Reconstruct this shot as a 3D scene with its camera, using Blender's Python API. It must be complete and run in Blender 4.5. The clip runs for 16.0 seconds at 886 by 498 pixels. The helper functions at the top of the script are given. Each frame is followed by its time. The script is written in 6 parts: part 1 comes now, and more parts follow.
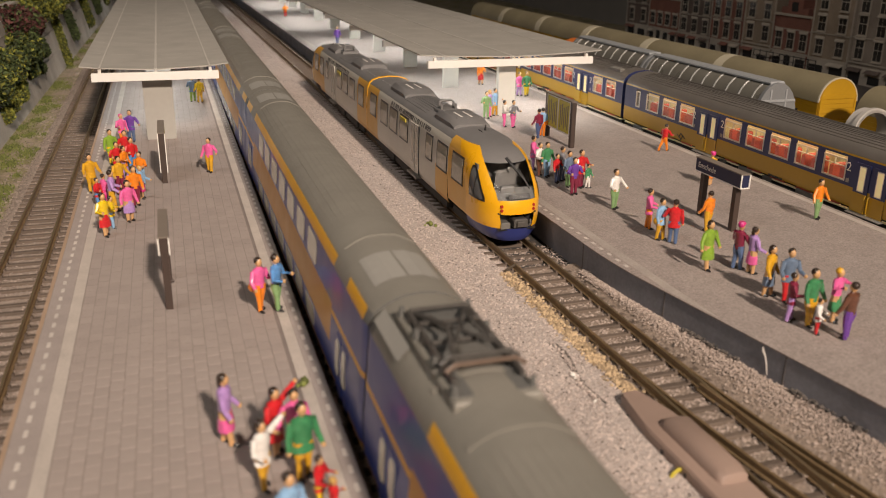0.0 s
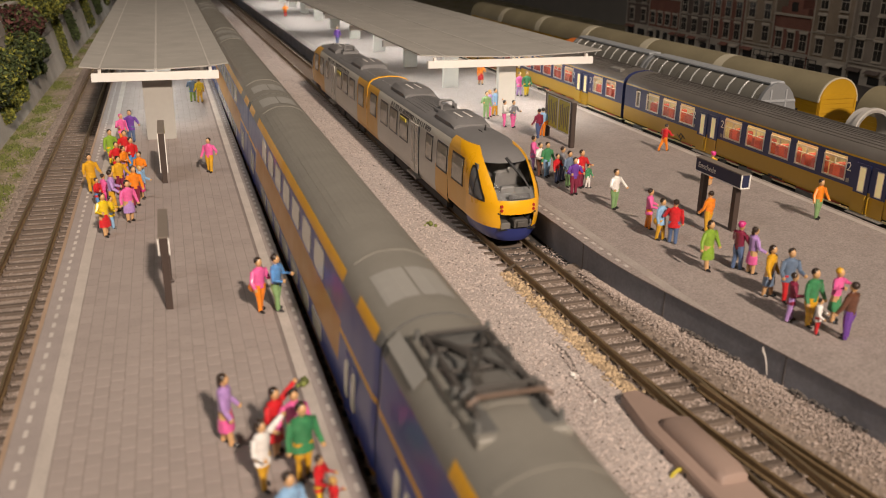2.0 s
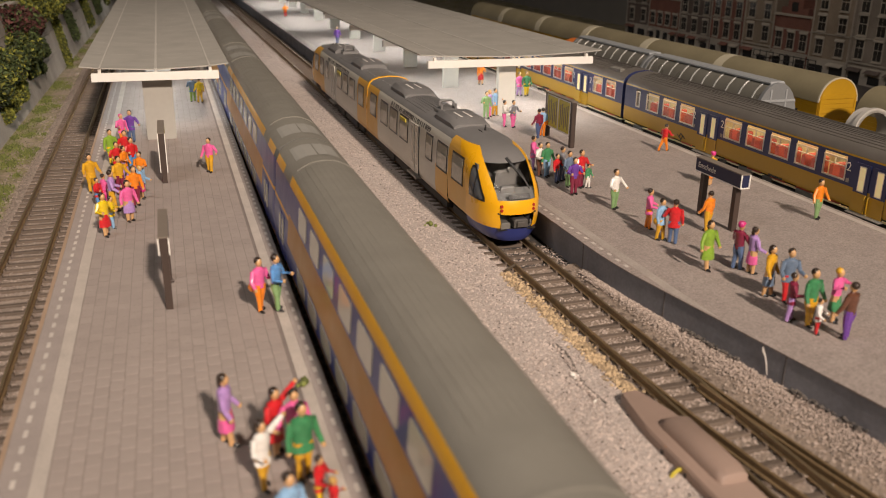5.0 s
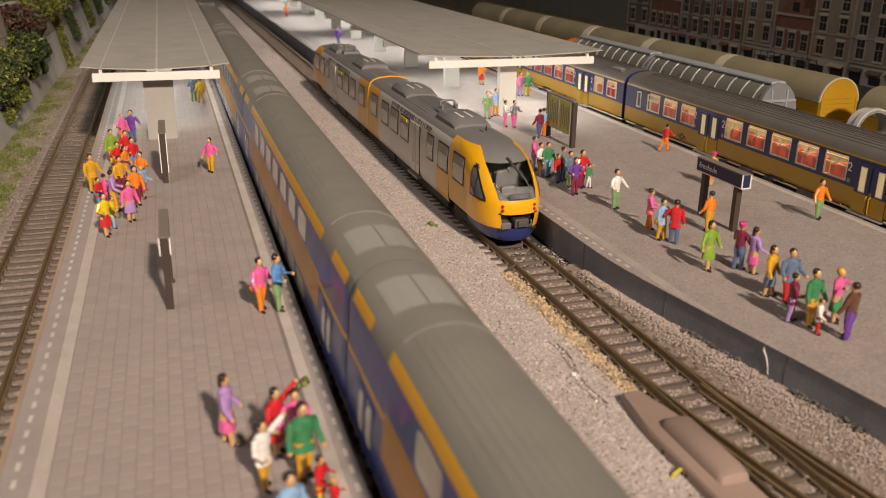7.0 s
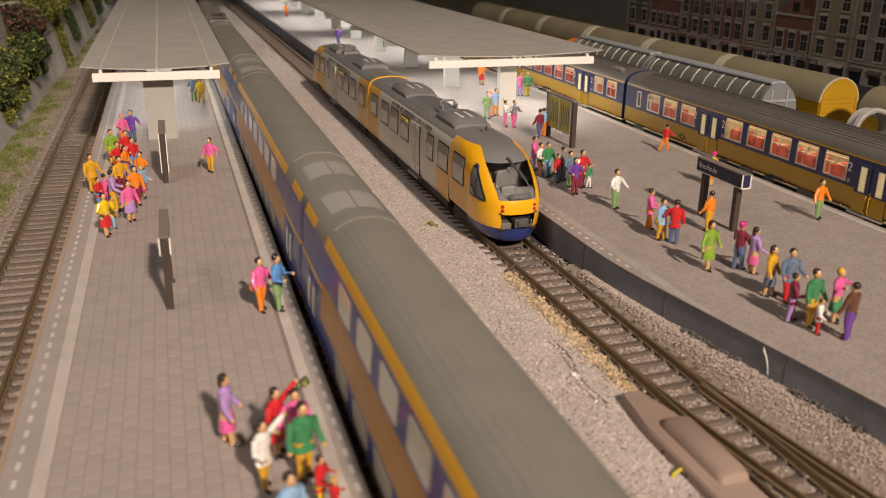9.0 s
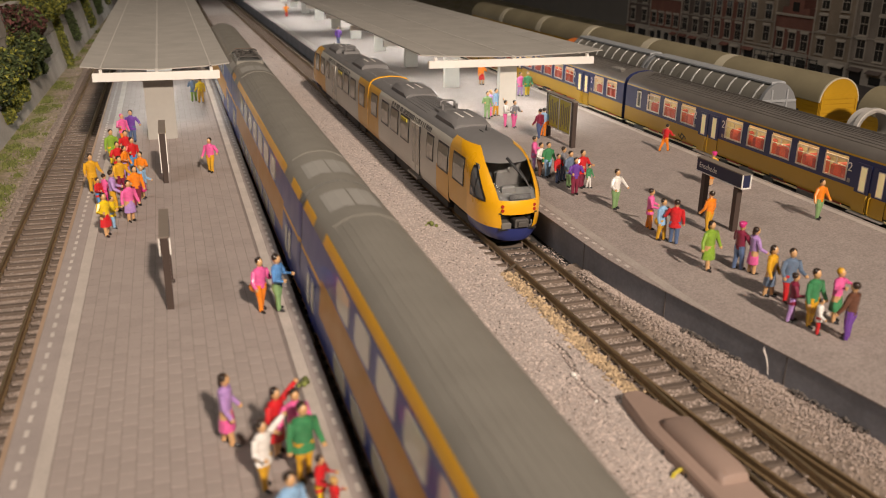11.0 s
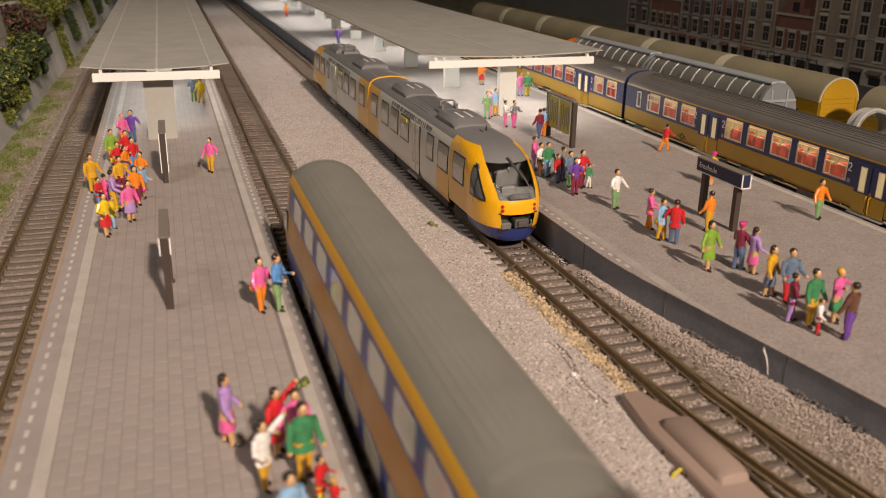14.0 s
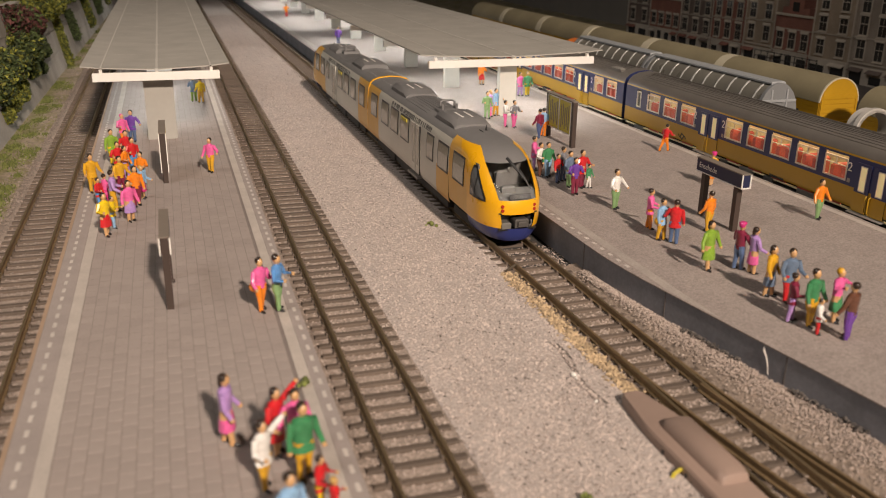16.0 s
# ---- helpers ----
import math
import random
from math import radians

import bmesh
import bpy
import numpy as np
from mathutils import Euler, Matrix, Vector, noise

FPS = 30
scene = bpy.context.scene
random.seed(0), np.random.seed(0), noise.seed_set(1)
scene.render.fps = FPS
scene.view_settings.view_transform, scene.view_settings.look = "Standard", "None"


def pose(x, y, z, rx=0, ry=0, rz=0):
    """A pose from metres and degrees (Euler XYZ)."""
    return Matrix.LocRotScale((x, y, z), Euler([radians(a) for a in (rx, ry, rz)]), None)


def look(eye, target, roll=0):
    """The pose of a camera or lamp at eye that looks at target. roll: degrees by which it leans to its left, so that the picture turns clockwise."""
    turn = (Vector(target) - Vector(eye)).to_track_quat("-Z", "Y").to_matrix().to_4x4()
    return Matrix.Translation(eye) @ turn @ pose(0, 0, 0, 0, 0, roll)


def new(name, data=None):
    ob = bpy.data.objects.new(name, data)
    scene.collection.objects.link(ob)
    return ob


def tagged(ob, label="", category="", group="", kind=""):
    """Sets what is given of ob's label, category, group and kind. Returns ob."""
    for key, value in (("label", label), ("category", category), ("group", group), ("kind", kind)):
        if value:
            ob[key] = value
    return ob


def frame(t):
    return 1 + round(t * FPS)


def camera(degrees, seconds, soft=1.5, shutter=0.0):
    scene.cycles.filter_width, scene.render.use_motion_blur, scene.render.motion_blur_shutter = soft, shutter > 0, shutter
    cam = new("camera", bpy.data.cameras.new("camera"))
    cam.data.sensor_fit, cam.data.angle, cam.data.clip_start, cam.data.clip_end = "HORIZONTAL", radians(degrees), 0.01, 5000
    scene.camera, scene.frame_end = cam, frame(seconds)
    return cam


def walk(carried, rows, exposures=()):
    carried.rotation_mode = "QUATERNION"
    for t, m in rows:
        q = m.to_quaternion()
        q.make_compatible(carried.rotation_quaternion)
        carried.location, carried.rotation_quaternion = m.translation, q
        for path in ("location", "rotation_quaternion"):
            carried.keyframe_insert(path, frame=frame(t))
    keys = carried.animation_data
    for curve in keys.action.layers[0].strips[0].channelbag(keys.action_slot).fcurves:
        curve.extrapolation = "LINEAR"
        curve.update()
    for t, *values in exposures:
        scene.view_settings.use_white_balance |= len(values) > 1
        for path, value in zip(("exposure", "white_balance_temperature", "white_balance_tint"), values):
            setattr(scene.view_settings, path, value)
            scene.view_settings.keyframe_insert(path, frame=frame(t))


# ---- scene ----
MM = 0.001                      # the layout is an H0 model; plan numbers are in millimetres
EYE = Vector((-47.55, 0.0, 134.7)) * MM
YAW, PITCH, ROLL = 0.3022, 0.3443, 0.825

cam = camera(53.67, 16.0, soft=1.0, shutter=0.5)
AIM = EYE + Vector((math.sin(YAW) * math.cos(PITCH), math.cos(YAW) * math.cos(PITCH), -math.sin(PITCH)))
SIDE = Vector((math.cos(YAW), -math.sin(YAW), 0))


def gaze(drift):
    """The view with its aim drifted sideways by a few thousandths."""
    return look(EYE, AIM + SIDE * drift, ROLL)


walk(cam, [(0.0, gaze(0.001)), (2.0, gaze(0.001)), (3.0, gaze(0.0016)), (4.2, gaze(0.0014)), (7.2, gaze(0.0)), (16.0, gaze(0.0))])
cam.data.dof.use_dof = True
cam.data.dof.focus_distance = 0.49
cam.data.dof.aperture_fstop = 21.0

# ---- light ----
world = bpy.data.worlds.new("room_air")
world.use_nodes = True
world.node_tree.nodes["Background"].inputs[0].default_value = (1.0, 0.86, 0.72, 1)
world.node_tree.nodes["Background"].inputs[1].default_value = 0.05
scene.world = world
scene.view_settings.exposure = 0.0


def area_lamp(name, eye, target, w, h, watts, col):
    d = bpy.data.lights.new(name, "AREA")
    d.shape, d.size, d.size_y, d.energy, d.color = "RECTANGLE", w * MM, h * MM, watts, col
    ob = new(name, d)
    ob.matrix_world = look(Vector(eye) * MM, Vector(target) * MM)
    return ob


def spot_lamp(name, eye, target, degrees, watts, radius, col):
    d = bpy.data.lights.new(name, "SPOT")
    d.energy, d.spot_size, d.spot_blend, d.shadow_soft_size, d.color = watts, radians(degrees), 1.0, radius * MM, col
    ob = new(name, d)
    ob.matrix_world = look(Vector(eye) * MM, Vector(target) * MM)
    return ob


spot_lamp("hall_spot", (320, -2050, 1600), (40, 560, 0), 22, 485.0, 70, (1.0, 0.83, 0.69))
# unseen soft fill lamp, added from the left to brighten left-hand faces
area_lamp("left_fill_panel", (-1000, -150, 1500), (0, 450, 0), 1000, 500, 8.6, (1.0, 0.94, 0.88))


# ---- materials ----
def mat(name, col, rough=0.5, metal=0.0, vary=0.12, grain=0.0, size=3.0, bump=0.0, stain=0.0, col2=None, coat=0.0, emit=0.0, isl=0.0, objvar=0.0):
    """Principled paint with fine grain (size in mm), broad stains, relief and piece-to-piece variation."""
    m = bpy.data.materials.new(name)
    m.use_nodes = True
    nt = m.node_tree
    n, l = nt.nodes, nt.links
    b = n["Principled BSDF"]
    b.inputs["Roughness"].default_value, b.inputs["Metallic"].default_value = rough, metal
    b.inputs["Coat Weight"].default_value = coat
    tc = n.new("ShaderNodeTexCoord")

    def noise_tex(mm, detail=3.0):
        t = n.new("ShaderNodeTexNoise")
        t.inputs["Scale"].default_value, t.inputs["Detail"].default_value = 1.0 / (mm * MM), detail
        l.new(tc.outputs["Object"], t.inputs["Vector"])
        return t.outputs["Fac"]

    def scaled(fac, amount):
        r = n.new("ShaderNodeMapRange")
        r.inputs["From Min"].default_value, r.inputs["From Max"].default_value = 0.25, 0.75
        r.inputs["To Min"].default_value, r.inputs["To Max"].default_value = 1 - amount, 1 + amount
        l.new(fac, r.inputs["Value"])
        return r.outputs["Result"]

    def times(a, bb):
        k = n.new("ShaderNodeMath")
        k.operation = "MULTIPLY"
        l.new(a, k.inputs[0]), l.new(bb, k.inputs[1])
        return k.outputs[0]

    fine = noise_tex(size)
    val = scaled(fine, grain if grain else vary * 0.4)
    val = times(val, scaled(noise_tex(size * 14, 5.0), vary if not stain else stain))
    if isl:
        g = n.new("ShaderNodeNewGeometry")
        val = times(val, scaled(g.outputs["Random Per Island"], isl))
    if objvar:
        g = n.new("ShaderNodeObjectInfo")
        val = times(val, scaled(g.outputs["Random"], objvar))
    base = n.new("ShaderNodeMix")
    base.data_type = "RGBA"
    base.inputs[6].default_value = (*col, 1)
    base.inputs[7].default_value = (*(col2 or col), 1)
    if col2:
        r = n.new("ShaderNodeMapRange")
        r.inputs["From Min"].default_value, r.inputs["From Max"].default_value = 0.42, 0.6
        l.new(noise_tex(size * 6, 4.0), r.inputs["Value"])
        l.new(r.outputs["Result"], base.inputs[0])
    hsv = n.new("ShaderNodeHueSaturation")
    l.new(base.outputs[2], hsv.inputs["Color"])
    l.new(val, hsv.inputs["Value"])
    l.new(hsv.outputs["Color"], b.inputs["Base Color"])
    rr = n.new("ShaderNodeMapRange")
    rr.inputs["To Min"].default_value, rr.inputs["To Max"].default_value = max(rough - 0.1, 0.02), min(rough + 0.1, 1)
    l.new(noise_tex(size * 5), rr.inputs["Value"])
    l.new(rr.outputs["Result"], b.inputs["Roughness"])
    if bump:
        bp = n.new("ShaderNodeBump")
        bp.inputs["Strength"].default_value = min(1.0, bump)
        bp.inputs["Distance"].default_value = 0.35 * size * MM
        l.new(noise_tex(size * 0.8, 4.0), bp.inputs["Height"])
        l.new(bp.outputs["Normal"], b.inputs["Normal"])
    if emit:
        b.inputs["Emission Color"].default_value = (*col, 1)
        b.inputs["Emission Strength"].default_value = emit
    return m


def glass(name, tint, rough=0.03):
    m = bpy.data.materials.new(name)
    m.use_nodes = True
    b = m.node_tree.nodes["Principled BSDF"]
    b.inputs["Base Color"].default_value = (*tint, 1)
    b.inputs["Roughness"].default_value = rough
    b.inputs["Transmission Weight"].default_value = 1.0
    b.inputs["IOR"].default_value = 1.25
    return m


GRAVEL = mat("pinkish_grey_gravel", (0.45, 0.385, 0.35), 0.95, grain=0.35, size=0.9, bump=1.0, stain=0.12)
STONE = mat("ballast_stone", (0.46, 0.385, 0.345), 1.0, vary=0.05, size=2.0, isl=0.26)
MIDSTONE = mat("beige_ballast_stone", (0.40, 0.325, 0.28), 1.0, vary=0.05, size=2.0, isl=0.2)
BEDSTONE = mat("brown_ballast_stone", (0.30, 0.245, 0.21), 1.0, vary=0.05, size=2.0, isl=0.25)
COLLECTOR = mat("dark_collector_metal", (0.13, 0.12, 0.11), 0.45, 0.5, vary=0.15, size=1.5)
TANSTONE = mat("tan_ballast_stone", (0.42, 0.31, 0.19), 0.9, vary=0.05, size=2.0, isl=0.35)
DARKSTONE = mat("dark_ballast_stone", (0.10, 0.085, 0.075), 0.95, vary=0.05, size=2.0, isl=0.4)
DIRT = mat("sandy_soil", (0.31, 0.25, 0.185), 0.95, grain=0.25, size=2.2, bump=1.0, col2=(0.21, 0.19, 0.085), stain=0.2)
BED = mat("brown_track_bed", (0.30, 0.24, 0.20), 0.95, grain=0.4, size=0.9, bump=1.0, stain=0.2)
SWITCHBED = mat("weathered_brown_bed", (0.25, 0.195, 0.155), 0.95, grain=0.4, size=0.9, bump=1.0, stain=0.25)
# near-black because the shade beneath standing trains is put into the ballast colour
SHADEBED = mat("shade_dark_track_bed", (0.05, 0.045, 0.042), 0.95, grain=0.35, size=1.1, bump=1.0)
SLEEPER = mat("brown_plastic_sleeper", (0.118, 0.088, 0.068), 0.75, grain=0.12, size=1.0, bump=0.4, vary=0.15, objvar=0.15)
RAIL = mat("rusty_brown_rail", (0.22, 0.15, 0.08), 0.5, 0.3, grain=0.12, size=1.5, vary=0.25)
RAILHEAD = mat("worn_nickel_railhead", (0.34, 0.27, 0.17), 0.35, 0.75, vary=0.2, size=2.0)
PAVER = mat("pinkish_grey_paving", (0.335, 0.282, 0.255), 0.85, grain=0.07, size=0.7, bump=0.2, stain=0.07, isl=0.03)
PAVERP = mat("pinkish_grey_paving_slab", (0.335, 0.282, 0.255), 0.85, grain=0.07, size=0.7, bump=0.2, stain=0.07, objvar=0.03)
JOINT = mat("paving_joint", (0.215, 0.178, 0.16), 0.95, grain=0.1, size=0.8)
EDGING = mat("grey_edge_slab", (0.33, 0.282, 0.26), 0.85, grain=0.08, size=0.8, bump=0.2, stain=0.08)
ASPHALT = mat("grey_sanded_platform", (0.31, 0.26, 0.235), 0.95, grain=0.3, size=0.8, bump=0.5, stain=0.08)
FAINT = mat("faint_worn_line", (0.37, 0.32, 0.285), 0.8, grain=0.15, size=0.9, stain=0.14)
LINE = mat("worn_white_line", (0.47, 0.415, 0.37), 0.7, grain=0.08, size=0.8, stain=0.14)
TICK = mat("white_tactile_mark", (0.54, 0.485, 0.44), 0.7, vary=0.14, size=1.0)
PLATWALL = mat("blue_grey_platform_wall", (0.19, 0.19, 0.21), 0.8, grain=0.1, size=1.5, stain=0.3, bump=0.2)
PLATBASE = mat("orange_brown_platform_edge", (0.36, 0.25, 0.17), 0.8, vary=0.15, size=2.0)
CONCRETE = mat("grey_concrete", (0.34, 0.31, 0.275), 0.9, grain=0.08, size=2.0, bump=0.25, stain=0.25)
CANROOF = mat("grey_beige_canopy_sheet", (0.40, 0.375, 0.335), 0.6, grain=0.03, size=1.5, stain=0.1)
CANSEAM = mat("pale_canopy_seam", (0.56, 0.53, 0.48), 0.55, vary=0.08, size=2.0)
CANWHITE = mat("white_plastic_beam", (0.80, 0.77, 0.72), 0.45, vary=0.04, size=3.0)
# lighter copy of the post grey, with light from both sides painted in
LITPOST = mat("lit_grey_post", (0.55, 0.53, 0.48), 0.55, vary=0.06, size=3.0)
CANPOST = mat("light_grey_post", (0.38, 0.36, 0.325), 0.55, vary=0.06, size=3.0)
CANUNDER = mat("white_canopy_soffit", (0.8, 0.77, 0.72), 0.6, vary=0.04, size=3.0)
TRAINROOF = mat("olive_grey_train_roof", (0.225, 0.21, 0.18), 0.5, grain=0.03, size=1.2, stain=0.08, bump=0.05)
TRAINPANEL = mat("light_grey_roof_panel", (0.33, 0.315, 0.285), 0.5, vary=0.06, size=2.0)
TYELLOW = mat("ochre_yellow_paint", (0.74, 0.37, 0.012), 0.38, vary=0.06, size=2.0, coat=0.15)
# darker, browner copy of the ochre: shade on the coach sides is painted in
TBODY = mat("shaded_ochre_side_paint", (0.50, 0.235, 0.035), 0.42, vary=0.06, size=2.0, coat=0.15)
TBLUE = mat("deep_blue_paint", (0.035, 0.06, 0.25), 0.35, vary=0.06, size=2.0, coat=0.2)
TDARK = mat("black_underframe", (0.025, 0.023, 0.022), 0.7, grain=0.1, size=1.5)
# opaque cream: the brightness of the train's glazing is put into the colour
TGLASS = mat("pale_bright_window", (0.74, 0.71, 0.58), 0.18, vary=0.1, size=2.5, coat=0.4)
BLACKGLASS = mat("dark_cab_glass", (0.085, 0.085, 0.085), 0.1, vary=0.1, size=5.0, coat=0.5)
RUBBER = mat("grey_gangway_bellows", (0.12, 0.118, 0.11), 0.7, vary=0.1, size=2.0)
METAL = mat("dull_grey_metal", (0.30, 0.285, 0.26), 0.4, 0.6, vary=0.15, size=1.5)
COPPER = mat("dull_copper_bar", (0.24, 0.17, 0.13), 0.45, 0.5, vary=0.1, size=1.5)
SILVER = mat("beige_silver_paint", (0.58, 0.55, 0.48), 0.4, 0.15, vary=0.05, size=2.0, coat=0.1)
LYELLOW = mat("bright_warm_yellow_paint", (0.80, 0.40, 0.008), 0.3, vary=0.04, size=2.0, coat=0.35)
# the railcar's yellow turned amber: weaker light on its sides is in the colour
LYELLOW_SIDE = mat("shaded_yellow_side_paint", (0.66, 0.36, 0.06), 0.4, vary=0.05, size=2.0, coat=0.15)
LROOF = mat("slate_grey_roof", (0.175, 0.168, 0.165), 0.5, vary=0.06, size=2.0)
LBLUE = mat("navy_skirt", (0.03, 0.04, 0.17), 0.35, vary=0.06, size=2.0, coat=0.2)
CABGREY = mat("dim_cab_grey", (0.12, 0.115, 0.11), 0.6, vary=0.08, size=3.0)
CABDESK = mat("grey_desk_plastic", (0.15, 0.148, 0.145), 0.5, vary=0.08, size=3.0)
CABPANE = mat("dark_cab_side_pane", (0.10, 0.105, 0.11), 0.1, vary=0.2, size=5.0, coat=0.5)
LWIN = mat("grey_side_window", (0.36, 0.335, 0.275), 0.12, grain=0.12, size=1.4, coat=0.4)
BLACK = mat("black_plastic", (0.018, 0.017, 0.017), 0.45, vary=0.1, size=2.0)
LAMPRED = mat("red_marker_lamp", (0.35, 0.02, 0.015), 0.25, vary=0.05, size=1.0, coat=0.5)
WHITE = mat("white_print", (0.78, 0.75, 0.7), 0.5, vary=0.05, size=1.0)
DARKPRINT = mat("dark_print", (0.05, 0.045, 0.045), 0.5, vary=0.05, size=1.0)
CROOF = mat("brown_grey_coach_roof", (0.14, 0.125, 0.11), 0.55, grain=0.03, size=1.5, stain=0.1)
CYELLOW = mat("deep_yellow_coach_paint", (0.40, 0.225, 0.01), 0.35, vary=0.05, size=2.0, coat=0.25)
CBLUE = mat("navy_coach_paint", (0.022, 0.03, 0.10), 0.35, vary=0.05, size=2.0, coat=0.25)
CREAM = mat("cream_coach_interior", (0.75, 0.66, 0.42), 0.6, vary=0.06, size=3.0)
SEATRED = mat("red_seat_cover", (0.58, 0.12, 0.09), 0.6, vary=0.08, size=2.0)
LITPANE = mat("lamplit_cream_pane", (0.9, 0.72, 0.36), 0.3, vary=0.1, size=3.0, emit=0.25)
COACHLAMP = mat("warm_coach_lamp", (1.0, 0.78, 0.45), 0.5, vary=0.0, emit=9.0)
PANE = glass("clear_window_pane", (0.95, 0.96, 0.95))
CHROME = mat("silver_window_frame", (0.62, 0.6, 0.56), 0.35, 0.6, vary=0.06, size=2.0)
HOOD = mat("grey_hood_sheet", (0.17, 0.16, 0.135), 0.3, vary=0.1, size=3.0, coat=0.3)
HOODDARK = mat("grey_wagon_end_wall", (0.20, 0.205, 0.21), 0.55, vary=0.08, size=2.0)
HOODGREY = mat("pale_grey_wagon_end", (0.33, 0.34, 0.35), 0.5, vary=0.08, size=2.0)
HOODRIB = mat("silver_hood_rib", (0.62, 0.62, 0.6), 0.35, 0.3, vary=0.05, size=2.0)
TANROOF = mat("olive_tan_wagon_roof", (0.26, 0.22, 0.135), 0.6, vary=0.1, size=3.0, stain=0.14)
PALEROOF = mat("cream_wagon_roof_end", (0.56, 0.5, 0.37), 0.6, vary=0.08, size=2.0)
WYELLOW = mat("wagon_yellow_paint", (0.50, 0.275, 0.01), 0.5, vary=0.1, size=2.5, stain=0.15)
ORANGE = mat("orange_wagon_paint", (0.7, 0.18, 0.03), 0.45, vary=0.06, size=2.0)
PIPE = mat("pale_grey_cylinder", (0.5, 0.47, 0.43), 0.5, vary=0.08, size=3.0)
BRICKS = [mat("model_" + k, c, 0.85, grain=0.18, size=1.6, bump=0.3, stain=0.25) for k, c in (
    ("brown_brick", (0.232, 0.155, 0.116)), ("red_brick", (0.264, 0.116, 0.085)), ("grey_plaster", (0.31, 0.256, 0.209)),
    ("dark_brick", (0.163, 0.121, 0.101)), ("tan_plaster", (0.341, 0.264, 0.194)))]
STUCCO = mat("beige_facade_trim", (0.52, 0.45, 0.37), 0.8, vary=0.15, size=2.0)
HPANE = mat("dark_house_window", (0.035, 0.033, 0.032), 0.15, vary=0.1, size=3.0, coat=0.3)
HROOF = mat("dark_roof_tile", (0.07, 0.05, 0.045), 0.8, grain=0.2, size=2.0)
BACKDROP = mat("grey_backdrop_paint", (0.2, 0.18, 0.16), 0.95, vary=0.1, size=30.0)
ROOMWALL = mat("plain_room_wall", (0.35, 0.31, 0.27), 0.95, vary=0.06, size=60.0)
ROOMCEIL = mat("plain_room_ceiling", (0.6, 0.56, 0.5), 0.95, vary=0.04, size=60.0)
LEAFG = mat("dark_green_leaf", (0.055, 0.075, 0.022), 0.8, vary=0.1, size=2.0, isl=0.5)
LEAFY = mat("yellow_green_leaf", (0.20, 0.20, 0.03), 0.8, vary=0.1, size=2.0, isl=0.45)
LEAFR = mat("dark_red_leaf", (0.09, 0.03, 0.025), 0.8, vary=0.1, size=2.0, isl=0.4)
TWIG = mat("brown_twig", (0.08, 0.06, 0.04), 0.9, vary=0.1, size=2.0)
GRASS = mat("green_static_grass", (0.15, 0.17, 0.045), 0.9, vary=0.1, size=2.0, isl=0.4)
BOARDBROWN = mat("dark_brown_sign_frame", (0.055, 0.037, 0.03), 0.5, vary=0.1, size=2.0)
BOARDTOP = mat("brown_grey_board_top", (0.20, 0.165, 0.135), 0.6, vary=0.08, size=2.0)
SIGNBLUE = mat("dark_blue_sign_face", (0.018, 0.022, 0.06), 0.4, vary=0.05, size=2.0)
POSTER = mat("yellow_timetable_sheet", (0.52, 0.43, 0.05), 0.5, vary=0.08, size=2.0)
MOTORBROWN = mat("mauve_brown_plastic", (0.30, 0.215, 0.175), 0.5, vary=0.06, size=2.0, bump=0.05)


